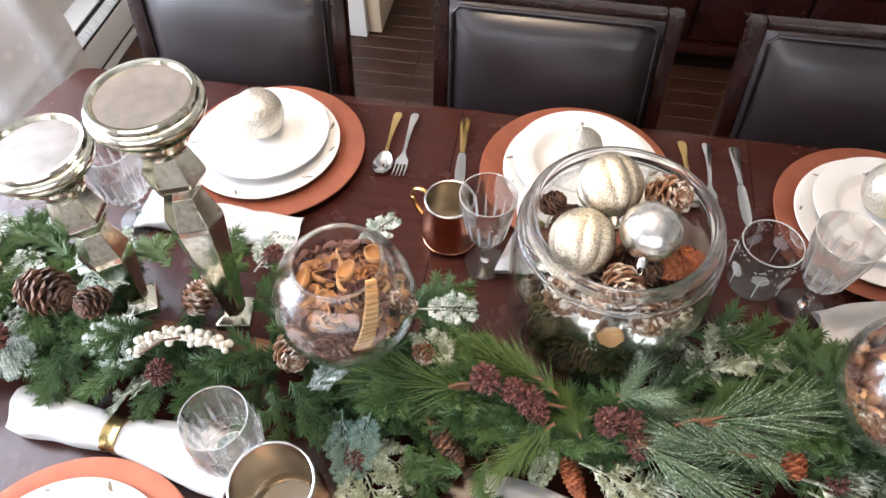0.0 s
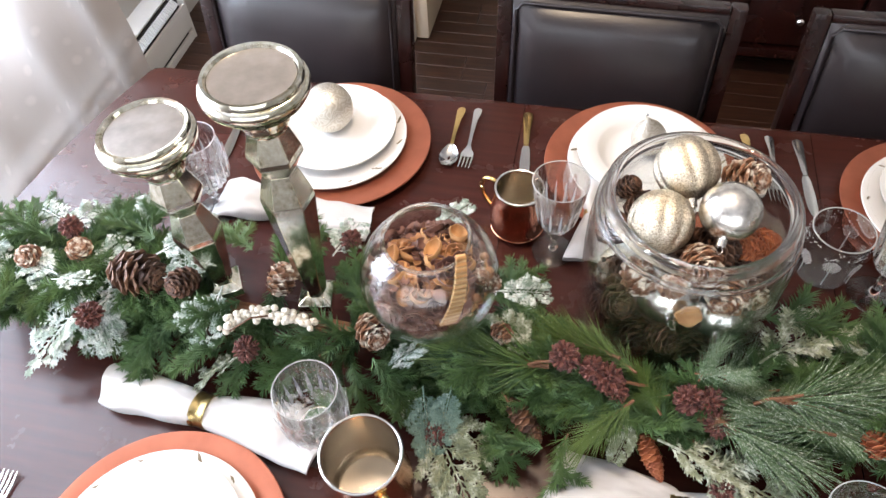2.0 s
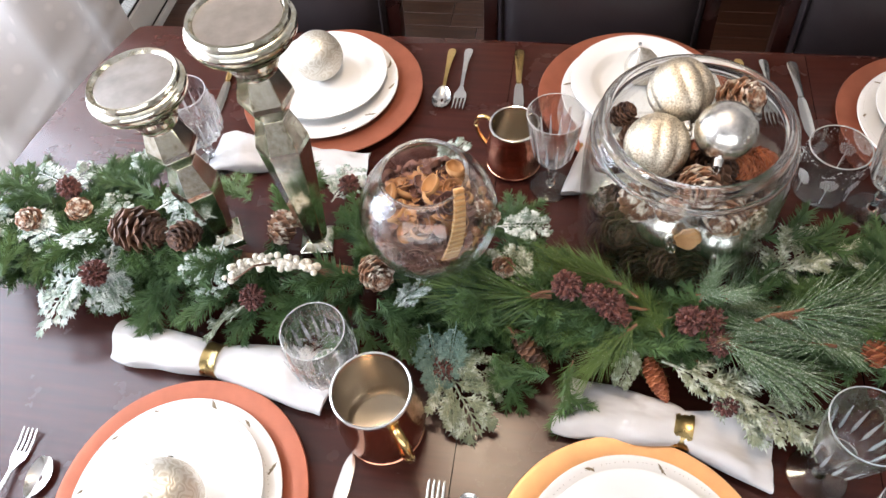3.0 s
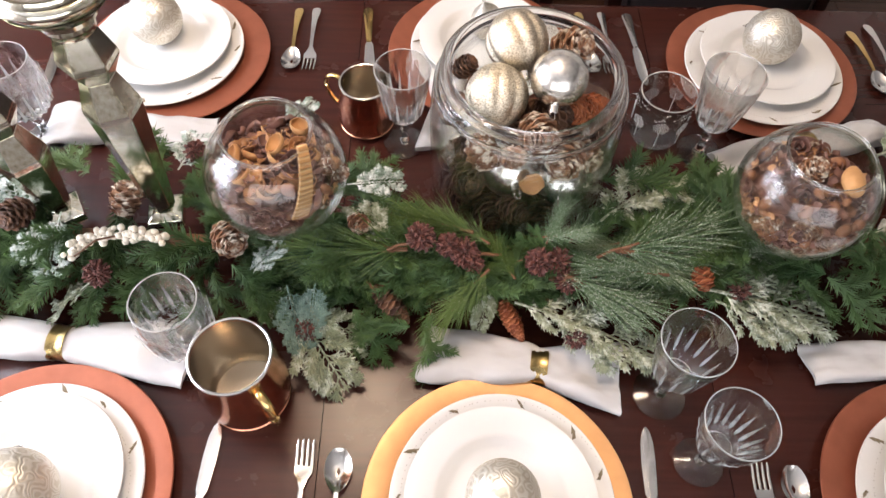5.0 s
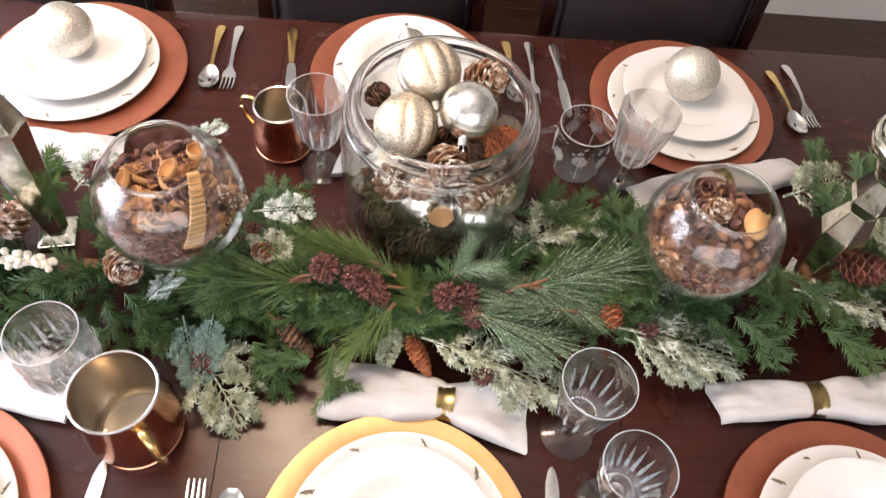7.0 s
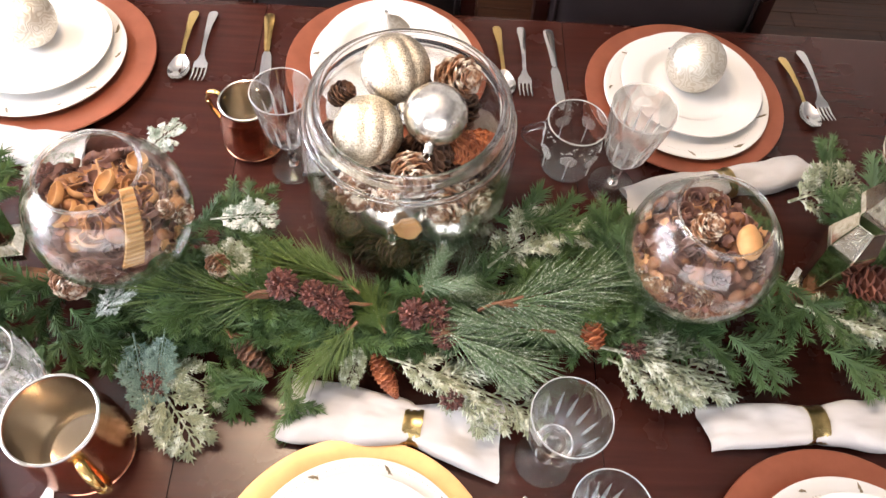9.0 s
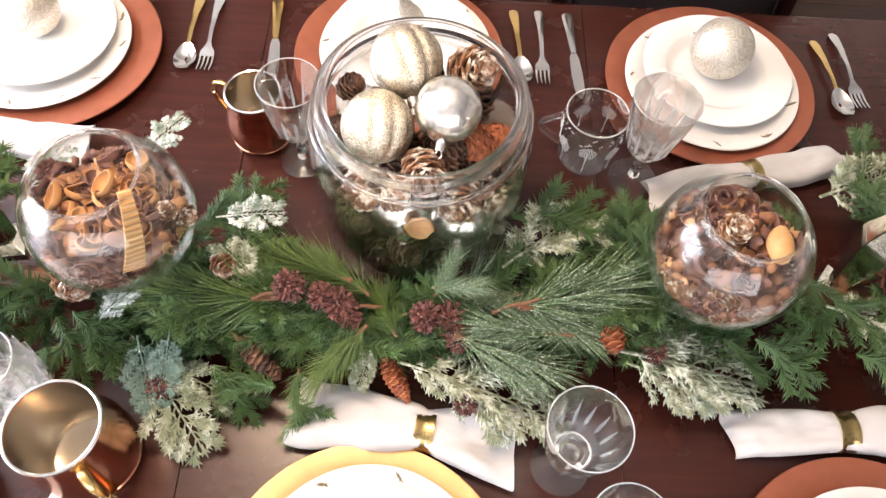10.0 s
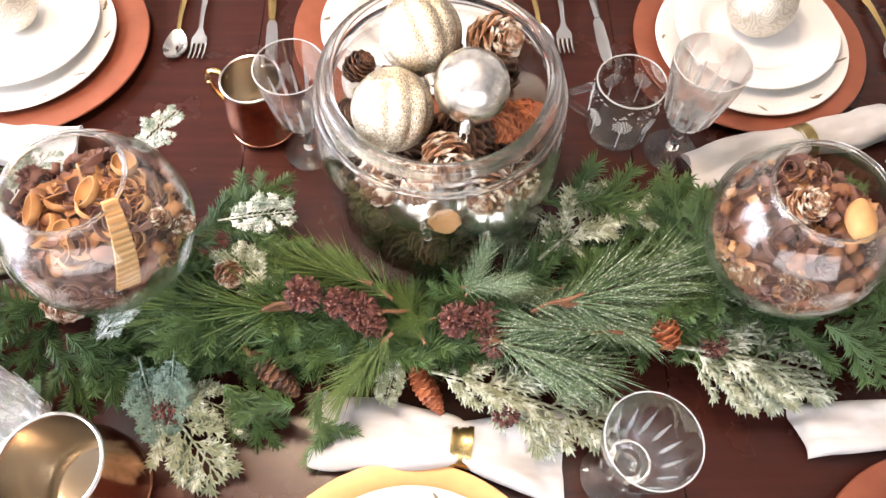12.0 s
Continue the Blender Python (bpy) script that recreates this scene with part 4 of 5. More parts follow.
def candle_holder(m, h, label, turn):
    t = thing("candle_holder", label, "candle holder", m, "mercury glass candle holders")
    part("foot", prism([(0.034, 0.0), (0.036, 0.004), (0.034, 0.015), (0.019, 0.024)], 4, 0.5), MERCURY, t, smooth=0)
    part("stem", prism([(0.0165, 0.0235), (0.0175, 0.03), (0.0345, h - 0.192), (0.0335, h - 0.184), (0.021, h - 0.140)], 6, turn), MERCURY, t, smooth=0)
    part("knop", prism([(0.021, h - 0.1405), (0.0340, h - 0.116), (0.0330, h - 0.108), (0.022, h - 0.072)], 6, turn), MERCURY, t, smooth=0)
    neck = [(0, h - 0.073), (0.027, h - 0.073), (0.0275, h - 0.066), (0.031, h - 0.063), (0.0305, h - 0.058), (0.036, h - 0.054), (0.036, h - 0.049), (0.043, h - 0.044), (0.0435, h - 0.040), (0.053, h - 0.034), (0.060, h - 0.028), (0, h - 0.026)]
    neck = [(q * 0.92, z) for q, z in neck]
    part("neck", lathe(neck, 64, 0.02), MERCURY, t, smooth=50)
    cup = [(0, h - 0.0265), (0.0535, h - 0.0275), (0.0590, h - 0.022), (0.0602, h - 0.014), (0.0582, h - 0.009), (0.0552, h - 0.008), (0.0555, h - 0.003), (0.0538, h), (0.0500, h - 0.0005), (0.0475, h - 0.0045), (0, h - 0.005)]
    part("cup", lathe(cup, 72), MERCURY, t, "mercury glass cup with a rolled rim", smooth=50)
    part("pan", lathe([(0, h - 0.0048), (0.0470, h - 0.0046), (0.0470, h - 0.0038), (0, h - 0.0034)], 64), MIRRORTOP, t, "worn silver pan with wax traces")
    return t


candle_holder(pose(-0.154, -0.374, 0.832, 0, 0.5, 10), 0.416, "tall mercury glass candle holder with a faceted stem", 0.2)
candle_holder(pose(-0.298, -0.378, 0.832, -1.2, -1.8, 30), 0.322, "shorter mercury glass candle holder with a faceted stem", 0.1)
candle_holder(pose(0.930, -0.358, 0.776, 0, 0, 52), 0.326, "mercury glass candle holder with a faceted stem in the garland", 0.35)

# ---- cones ----


def cone_mesh(name, length, radius, n, material, open_=0.6, slim=0.0, seed=0):
    """A cone of overlapping woody scales round an axis along z."""
    b = bmesh.new()
    r = random.Random(seed)
    core = [(0.0, 0.0)] + [(radius * 0.5 * math.sin(math.pi * min(0.98, (0.1 + 0.85 * k / 6))) ** 0.7, length * k / 6 * 0.96) for k in range(7)] + [(0.0, length * 0.98)]
    k0 = lathe(core, 8)
    me = bpy.data.meshes.new("t")
    k0.to_mesh(me)
    k0.free()
    b.from_mesh(me)
    bpy.data.meshes.remove(me)
    for i in range(n):
        u = (i + 0.5) / n
        a = i * 2.399963
        z = length * (0.03 + 0.9 * u)
        env = math.sin(math.pi * (0.16 + 0.80 * u)) ** (0.8 + slim)
        rr = radius * env
        lift = radians(18 + 62 * u) if open_ > 0.5 else radians(62 + 20 * u)
        w = radius * 0.40 * (0.55 + 0.6 * env) * r.uniform(0.85, 1.12)
        d = Vector((math.cos(a), math.sin(a), 0))
        s = Vector((-math.sin(a), math.cos(a), 0))
        o = d * math.cos(lift) + Vector((0, 0, 1)) * math.sin(lift)
        nrm = s.cross(o)
        p0 = d * rr * 0.22 + Vector((0, 0, z - 0.0 * radius))
        L = rr * (0.80 if open_ > 0.5 else 0.9)
        tip = p0 + o * L
        th = radius * 0.07
        v = [b.verts.new(q) for q in (p0 - s * w * 0.35, p0 + s * w * 0.35, p0 + o * L * 0.62 + s * w, tip + s * w * 0.45 - nrm * th, tip - s * w * 0.45 - nrm * th, p0 + o * L * 0.62 - s * w,
                                      p0 + o * L * 0.7 - nrm * th * 2.2, tip + o * th * 0.8 + nrm * th * 0.5)]
        for f in ((0, 1, 2, 5), (2, 3, 7), (5, 2, 7), (4, 5, 7), (3, 4, 7), (0, 6, 1), (1, 6, 2), (2, 6, 3), (3, 6, 4), (4, 6, 5), (5, 6, 0)):
            b.faces.new([v[k] for k in f])
    return mesh_of(name, b, material, 0)


def burr_mesh(name, radius, n, material, seed):
    """A round cone of short blunt scales that stand out all over, resting on z = 0."""
    b = bmesh.new()
    r = random.Random(seed)
    bmesh.ops.create_icosphere(b, subdivisions=2, radius=radius * 0.62, matrix=Matrix.Translation((0, 0, radius * 0.8)))
    for i in range(n):
        z = 1 - 2 * (i + 0.5) / n
        a = i * 2.399963
        q = math.sqrt(1 - z * z)
        d = Vector((q * math.cos(a) + r.uniform(-0.15, 0.15), q * math.sin(a) + r.uniform(-0.15, 0.15), z)).normalized()
        u = d.orthogonal().normalized()
        v = d.cross(u)
        c = Vector((0, 0, radius * 0.8))
        w, far = radius * r.uniform(0.12, 0.19), radius * r.uniform(0.82, 1.08)
        base = [b.verts.new(c + d * radius * 0.5 + (u * x + v * y) * w) for x, y in ((1, 0), (0, 1), (-1, 0), (0, -1))]
        top = [b.verts.new(c + d * far + (u * x + v * y) * w * 0.55 + Vector((0, 0, r.uniform(-1, 1) * w * 0.4))) for x, y in ((1, 0.3), (-0.3, 1), (-1, -0.3), (0.3, -1))]
        for k in range(4):
            b.faces.new((base[k], base[(k + 1) % 4], top[(k + 1) % 4], top[k]))
        b.faces.new(top)
    return mesh_of(name, b, material, 0)


CONES = {"open": cone_mesh("pine_cone", 0.055, 0.028, 58, CONE, 0.8, 0, 1), "tipped": cone_mesh("pine_cone", 0.052, 0.028, 54, CONE_TIPPED, 0.8, 0, 2),
         "long": cone_mesh("spruce_cone", 0.074, 0.0200, 72, CONE, 0.8, 0, 3), "red": cone_mesh("spruce_cone", 0.072, 0.0170, 76, CONE_RED, 0.8, 0, 4),
         "plum": burr_mesh("larch_cone", 0.019, 120, CONE_PLUM, 5), "orange": cone_mesh("larch_cone", 0.034, 0.019, 40, CONE_RED, 0.8, 0, 6),
         "dark": cone_mesh("pine_cone", 0.075, 0.034, 80, CONE_DARK, 0.8, 0, 8),
         "bigred": cone_mesh("pine_cone", 0.085, 0.036, 90, CONE_RED, 0.3, 0, 7)}

# ---- glass bowls with potpourri ----


def blob(n=1, squash=(1, 1, 1), rough=0.15, seed=0, sub=2):
    b = bmesh.new()
    bmesh.ops.create_icosphere(b, subdivisions=sub, radius=n)
    for v in b.verts:
        k = 1 + rough * noise.noise(v.co / n * 1.4 + Vector((seed, 0, 0)))
        v.co = Vector((v.co.x * squash[0], v.co.y * squash[1], v.co.z * squash[2])) * k
    return b


def curl(seed):
    """A dried rosette: a shaving rolled into a spiral that opens upward."""
    b = bmesh.new()
    r = random.Random(seed)
    rows = []
    n = 46
    for i in range(n + 1):
        u = i / n
        a = u * 4.6 * math.pi
        rad = 0.0025 + 0.0145 * u
        hgt = 0.0120 - 0.004 * u + 0.0050 * noise.noise((a * 1.1, seed * 3.7, 0))
        rad *= 1 + 0.22 * noise.noise((a * 0.9, seed * 5.1, 4))
        lean = 0.15 + 0.75 * u
        c, s = math.cos(a), math.sin(a)
        rows.append([b.verts.new((c * q, s * q, z)) for q, z in ((rad, 0), (rad + lean * hgt * 0.7, hgt), (rad + lean * hgt * 0.7 + 0.0008, hgt - 0.0006), (rad + 0.001, 0))])
    for p, q in zip(rows, rows[1:]):
        for k in range(4):
            b.faces.new((p[k], p[(k + 1) % 4], q[(k + 1) % 4], q[k]))
    return b


def chip(seed):
    r = random.Random(seed)
    b = box(0.022, 0.015, 0.0022)
    bmesh.ops.subdivide_edges(b, edges=b.edges[:], cuts=3, use_grid_fill=True)
    for v in b.verts:
        x, y = v.co.x / 0.011, v.co.y / 0.0075
        v.co.z += 0.007 * x * x * (0.6 + 0.4 * math.sin(seed)) + 0.004 * y * y - 0.003 + 0.003 * noise.noise(v.co * 160 + Vector((seed, 0, 0)))
        v.co.x *= 1 - 0.35 * y * y
        v.co.y *= 1 + 0.3 * noise.noise((x * 2, seed, 0))
    return b


def pod():
    prof = [(0, 0), (0.006, 0.0005), (0.011, 0.004), (0.0135, 0.010), (0.0125, 0.0135), (0.0115, 0.0135), (0.0118, 0.010), (0.009, 0.005), (0, 0.002)]
    return moved(lathe(prof, 20, 0.12), Matrix.Diagonal((1.35, 0.9, 1, 1)))


PIECES = {"wood_curl": [mesh_of("wood_curl", curl(k), CURL, 60) for k in range(3)], "bark_chip": [mesh_of("bark_chip", chip(k), BARK, 60) for k in range(4)],
          "orange_chip": [mesh_of("orange_chip", chip(k + 9), CURL, 60) for k in range(3)], "pale_pod": [mesh_of("pale_pod", pod(), CHIP, 60)],
          "nut": [mesh_of("nut", blob(0.011, (1.25, 0.85, 0.8), 0.12, k), NUT, 180) for k in range(2)], "round_nut": [mesh_of("round_nut", blob(0.0125, (1, 1, 1), 0.12, 5), CURL, 180)],
          "small_cone": [cone_mesh("small_cone", 0.036, 0.017, 40, CONE_TIPPED, 0.8, 0, 11)], "plum_curl": [mesh_of("plum_curl", curl(7), BARK, 60)]}
BR, OPEN_R, OPEN_H = 0.0875, 0.0515, 0.0707


def fish_bowl(m, label):
    t = thing("glass_bowl", label, "bowl", m, "round glass bowls")
    a0, a1 = math.asin(-0.082 / BR), math.asin(OPEN_H / BR)
    outer = [(BR * math.cos(a0 + (a1 - a0) * k / 30), BR * math.sin(a0 + (a1 - a0) * k / 30)) for k in range(31)]
    ri = BR - 0.0026
    inner = [(ri * math.cos(a1 + (a0 - a1) * k / 30), ri * math.sin(a1 + (a0 - a1) * k / 30) + (0.001 if k > 26 else 0)) for k in range(31)]
    part("bowl", lathe([(0, outer[0][1] + 0.001)] + outer + [(outer[-1][0] + 0.0012, OPEN_H + 0.0022), (outer[-1][0] - 0.001, OPEN_H + 0.0034), (inner[0][0] - 0.0008, OPEN_H + 0.002)] + inner + [(0, -0.0782)], 96), GLASS, t, smooth=180)
    lip = [(OPEN_R + 0.0008 + 0.0019 * math.cos(a), OPEN_H + 0.0020 + 0.0019 * math.sin(a)) for a in np.linspace(0, 2 * math.pi, 9)]
    part("rim", lathe(lip, 96), CRYSTAL, t, "fire-polished glass rim")
    return t


def potpourri(c, recipe, top, label, seed, level):
    """Dried pieces heaped inside a bowl: recipe for the pieces against the glass, top for the heap."""
    t = thing("potpourri", label, "potpourri", pose(*c) @ Matrix.Scale(0.94, 4))
    r = random.Random(seed)
    bed = blob(0.069, (1, 1, 0.92), 0.18, seed, 4)
    for v in bed.verts:
        if v.co.z > level - 0.022:
            v.co.z = level - 0.022 + 0.1 * (v.co.z - level + 0.022)
        v.co += 0.009 * Vector((noise.noise(v.co * 90), noise.noise(v.co * 90 + Vector((9, 0, 0))), noise.noise(v.co * 95)))
    part("bark_bed", bed, BARK, t, "packed brown bark fragments", smooth=0)

    def put(kind, p, scale, lie=None):
        me = r.choice(PIECES[kind])
        rot = lie if lie is not None else Euler((r.uniform(-0.7, 0.7), r.uniform(-0.7, 0.7), r.uniform(0, 6.28))).to_matrix().to_4x4()
        ob = part(kind, me, None, t, m=Matrix.Translation(p) @ rot @ Matrix.Scale(scale, 4))
        return ob

    for i in range(280):
        a = i * 2.399963
        z = -0.075 + (level + 0.066) * ((i + 0.5) / 280)
        rad = math.sqrt(max(0.0, 0.077 ** 2 - z * z))
        p = Vector((rad * math.cos(a), rad * math.sin(a), z))
        kind = recipe(a % 6.283, z, r)
        if seed == 3 and p.y < 0 and abs(p.x - 0.044) < 0.023:
            p = p * 0.74
        lie = p.to_track_quat("Z", "Y").to_matrix().to_4x4() @ Matrix.Rotation(r.uniform(0, 6.28), 4, "Z")
        if kind == "small_cone":
            p = p * 0.93
            lie = lie @ Matrix.Rotation(1.4, 4, "X")
        put(kind, p, r.uniform(0.45, 0.85), lie)
    n, wide, grow = (76, 0.060, 1.12) if seed == 3 else (84, 0.061, 1.0)
    for i in range(n):
        a, q = i * 2.399963, wide * math.sqrt((i + 0.5) / n)
        put(top(r), Vector((q * math.cos(a), q * math.sin(a), level - 0.006 + 0.012 * (1 - q / 0.066) + r.uniform(-0.006, 0.010))), grow * r.uniform(0.5, 0.95))
    return t


B1, B2 = (0.0325, -0.4085, 0.985), (0.704, -0.411, 0.966)
fish_bowl(pose(*B1), "round clear glass bowl of orange potpourri nestled in greenery")
fish_bowl(pose(*B2), "round clear glass bowl of nuts and pods nestled in greenery")


def recipe1(a, z, r):
    near_east = -0.85 < ((a + math.pi) % 6.283 - math.pi) < 0.7
    if z < 0.016 and not near_east:
        return r.choice(("bark_chip", "plum_curl", "bark_chip"))
    if near_east:
        return r.choice(("round_nut", "nut", "small_cone", "orange_chip", "bark_chip"))
    return r.choice(("orange_chip", "bark_chip", "wood_curl"))


def recipe2(a, z, r):
    if z < -0.02:
        return r.choice(("nut", "nut", "bark_chip", "nut", "small_cone", "orange_chip"))
    return r.choice(("bark_chip", "plum_curl", "nut", "orange_chip", "small_cone", "bark_chip"))


pot1 = potpourri(B1, recipe1, lambda r: r.choice(("wood_curl", "orange_chip", "orange_chip", "orange_chip", "orange_chip", "bark_chip", "plum_curl", "nut", "pale_pod", "bark_chip")), "orange-brown potpourri of wood curls, chips and nuts", 3, 0.022)
pot2 = potpourri(B2, recipe2, lambda r: r.choice(("plum_curl", "bark_chip", "plum_curl", "bark_chip", "nut", "orange_chip")), "brown potpourri of nuts, pods and small cones", 8, 0.024)
part("small_cone", CONES["tipped"], None, pot2, "white-tipped cone", m=pose(-0.012, 0.012, 0.022, 20, 10, 0) @ Matrix.Scale(0.8, 4))
part("pale_pod", mesh_of("pale_pod", blob(0.019, (0.8, 1.25, 0.7), 0.1, 2, 3), CHIP, 180), None, pot2, "smooth yellow pod", m=pose(0.038, -0.016, 0.046, 0, 20, -10))
part("small_cone", CONES["tipped"], None, pot1, "white-tipped cone", m=pose(0.068, 0.012, -0.006, 70, 30, 40) @ Matrix.Scale(0.62, 4))
lo_, hi_ = Vector((0.036, -0.056, -0.020)), Vector((0.047, -0.018, 0.070))
zz = (hi_ - lo_).normalized()
yy = -((lo_ + hi_) / 2 - zz * zz.dot((lo_ + hi_) / 2)).normalized()
STRIP = Matrix.Translation((lo_ + hi_) / 2 + Vector((0.006, -0.012, 0.010))) @ Matrix((yy.cross(zz), yy, zz)).transposed().to_4x4()
strip = box(0.019, 0.0035, 0.104)
bmesh.ops.subdivide_edges(strip, edges=[e for e in strip.edges if abs(e.verts[0].co.z - e.verts[1].co.z) > 0.05], cuts=36)
for v in strip.verts:
    u = v.co.z / 0.048
    v.co.y += 0.010 * u * u - 0.004 + 0.0008 * math.sin(v.co.z * 900) * (1 if v.co.y < 0 else 0)
    v.co.x *= 1.0 - 0.25 * u
part("dried_strip", strip, RIDGED, pot1, "long dried strip with cross ridges", m=STRIP, smooth=30)

# ---- jar of ornaments ----
JX, JY = 0.357, -0.262
jar = thing("glass_jar", "large clear glass jar with a thick rolled rim", "jar", pose(JX, JY, TOP + 0.0005))
outer = [(0, 0.004), (0.103, 0.004), (0.109, 0.0), (0.120, 0.002), (0.128, 0.012), (0.133, 0.037), (0.1355, 0.107), (0.1355, 0.197), (0.1335, 0.226), (0.127, 0.243), (0.120, 0.2515), (0.118, 0.258)]
inner = [(0.109, 0.260), (0.111, 0.2515), (0.123, 0.237), (0.1295, 0.220), (0.132, 0.192), (0.132, 0.107), (0.129, 0.037), (0.121, 0.014), (0.105, 0.010), (0, 0.009)]
part("body", lathe(outer + inner, 120), GLASS, jar, smooth=180)
lip = [(0.1155 + 0.0085 * math.cos(a), 0.2690 + 0.0095 * math.sin(a)) for a in np.linspace(0, 2 * math.pi, 15)]
part("rim", lathe(lip, 120), CRYSTAL, jar, "thick rolled glass rim", smooth=180)
part("shoulder_ring", lathe([(0.1275 + 0.0038 * math.cos(a), 0.2465 + 0.0038 * math.sin(a)) for a in np.linspace(0, 2 * math.pi, 9)], 120), CRYSTAL, jar, smooth=180)

ball("ornament", 0.0415, GOLDBALL, "champagne glitter ball ornament with swirled ribs", pose(0.309, -0.296, 1.009, 128, 20, 0), 10, group="jar ornaments")
ball("ornament", 0.0428, GOLDBALL, "champagne glitter ball ornament with swirled ribs", pose(0.337, -0.215, 1.028, 122, -25, 0), 10, group="jar ornaments")
ball("ornament", 0.0372, SILVERBALL, "mottled silver ball ornament", pose(0.387, -0.290, 1.036, 120, 20, 0), group="jar ornaments")
ball("ornament", 0.047, SILVERBALL, "mottled silver ball ornament", pose(0.338, -0.326, 0.905, 80, 20, 0), group="jar ornaments")
ball("ornament", 0.044, SILVERBALL, "mottled silver ball ornament", pose(0.414, -0.322, 0.872, 100, 60, 0), group="jar ornaments")
ball("ornament", 0.040, GOLDBALL, "champagne glitter ball ornament with swirled ribs", pose(0.290, -0.222, 0.806, 10, 60, 0), 10, group="jar ornaments")
ball("ornament", 0.043, GOLDBALL, "champagne glitter ball ornament with swirled ribs", pose(0.406, -0.200, 0.809, 10, 60, 0), 10, group="jar ornaments")
JAR_CONES = (("tipped", 0.412, -0.212, 1.018, 50, 20, 30, 1.15), ("tipped", 0.362, -0.342, 0.992, 70, 10, 10, 1.10), ("bigred", 0.438, -0.280, 0.972, 68, 10, -55, 0.98), ("open", 0.268, -0.214, 0.978, 40, 0, 80, 0.7),
             ("tipped", 0.290, -0.345, 0.945, 85, 0, 200, 1.0), ("open", 0.275, -0.320, 0.905, 60, 0, 240, 1.1), ("tipped", 0.410, -0.345, 0.938, 75, 0, 340, 1.15), ("open", 0.262, -0.285, 0.868, 30, 30, 60, 1.1),
             ("open", 0.272, -0.319, 0.850, 50, 0, 20, 1.1), ("open", 0.453, -0.263, 0.880, 20, 40, 0, 1.2), ("open", 0.359, -0.260, 0.885, 0, 0, 0, 1.3), ("open", 0.299, -0.179, 0.900, 20, 0, 0, 1.2),
             ("open", 0.421, -0.190, 0.930, 20, 0, 120, 1.2), ("tipped", 0.449, -0.320, 0.915, 90, 0, 40, 1.0), ("open", 0.368, -0.284, 0.955, 40, 0, 40, 1.2), ("tipped", 0.330, -0.365, 0.968, 95, 0, 100, 0.7))
MORE_CONES = (("open", 0.333, -0.300, 0.960, 40, 0, 150, 1.1), ("open", 0.300, -0.365, 0.815, 80, 0, 10, 1.1), ("open", 0.260, -0.300, 0.800, 60, 30, 10, 1.2), ("open", 0.440, -0.340, 0.860, 70, 0, 60, 1.1),
              ("open", 0.400, -0.365, 0.800, 90, 0, 0, 1.1), ("open", 0.340, -0.372, 0.845, 80, 0, 45, 0.9), ("open", 0.255, -0.250, 0.930, 20, 0, 45, 1.0), ("open", 0.305, -0.240, 0.960, 50, 0, 5, 1.1),
              ("open", 0.400, -0.250, 0.985, 20, 30, 45, 1.0), ("open", 0.385, -0.315, 0.985, 60, 30, 95, 0.9), ("open", 0.420, -0.268, 0.905, 20, 30, 45, 1.2), ("open", 0.350, -0.180, 0.960, 60, 30, 95, 1.1))
for kind, x, y, z, rx, ry, rz, s in JAR_CONES + MORE_CONES:
    m = pose(x, y, z, rx, ry, rz) @ Matrix.Scale(s, 4) @ Matrix.Translation((0, 0, -0.026 if kind != "bigred" else -0.042))
    # keep every scale inside the glass
    far = max((m @ v.co for v in CONES[kind].vertices), key=lambda p: math.hypot(p.x - JX, p.y - JY))
    out = Vector((far.x - JX, far.y - JY, 0))
    if out.length > 0.126:
        m = Matrix.Translation(-out.normalized() * (out.length - 0.126)) @ m
    low = min((m @ v.co).z for v in CONES[kind].vertices)
    m = Matrix.Translation((0, 0, max(0, TOP + 0.0125 - low))) @ m
    c = part("pine_cone", CONES[kind], None, None, m=m)
    tagged(c, {"tipped": "brown pine cone with white-tipped scales in the jar", "open": "dark brown open pine cone in the jar", "bigred": "long red-brown cone in the jar"}[kind], "pine cone", "cones in the jar")
slice_ = part("dried_slice", mesh_of("dried_slice", moved(lathe([(0, 0.003), (0.012, 0.002), (0.020, 0.004), (0.024, 0.010), (0.022, 0.013), (0.017, 0.010), (0.010, 0.007), (0, 0.0075)], 24, 0.25), Matrix.Identity(4)), CHIP, 60), None, None, m=pose(0.360, -0.370, 0.925, 78, 0, 5) @ Matrix.Scale(0.72, 4))
tagged(slice_, "dried orange fruit slice against the jar glass", "dried fruit")

# ---- garland ----
garland = thing("christmas_garland", "mixed pine, fir and frosted cedar garland along the table", "garland", pose(0, 0, 0))


def spike(b, p, d, length, w, up):
    """One needle: a slim three-sided point."""
    s = d.cross(up)
    s = s.normalized() if s.length > 1e-4 else Vector((0, 1, 0))
    n = s.cross(d).normalized()
    q = [b.verts.new(p + v) for v in (s * w, -s * w, n * w * 1.2)]
    m = [b.verts.new(p + d * length * 0.6 + v * 0.8 + up * length * 0.02) for v in (s * w, -s * w, n * w * 1.2)]
    t = b.verts.new(p + d * length)
    for i in range(3):
        j = (i + 1) % 3
        b.faces.new((q[i], q[j], m[j], m[i]))
        b.faces.new((m[i], m[j], t))


def twig_bm(pts, r0, r1):
    n = len(pts)
    return tube(pts, [r0 + (r1 - r0) * i / (n - 1) for i in range(n)], 6)


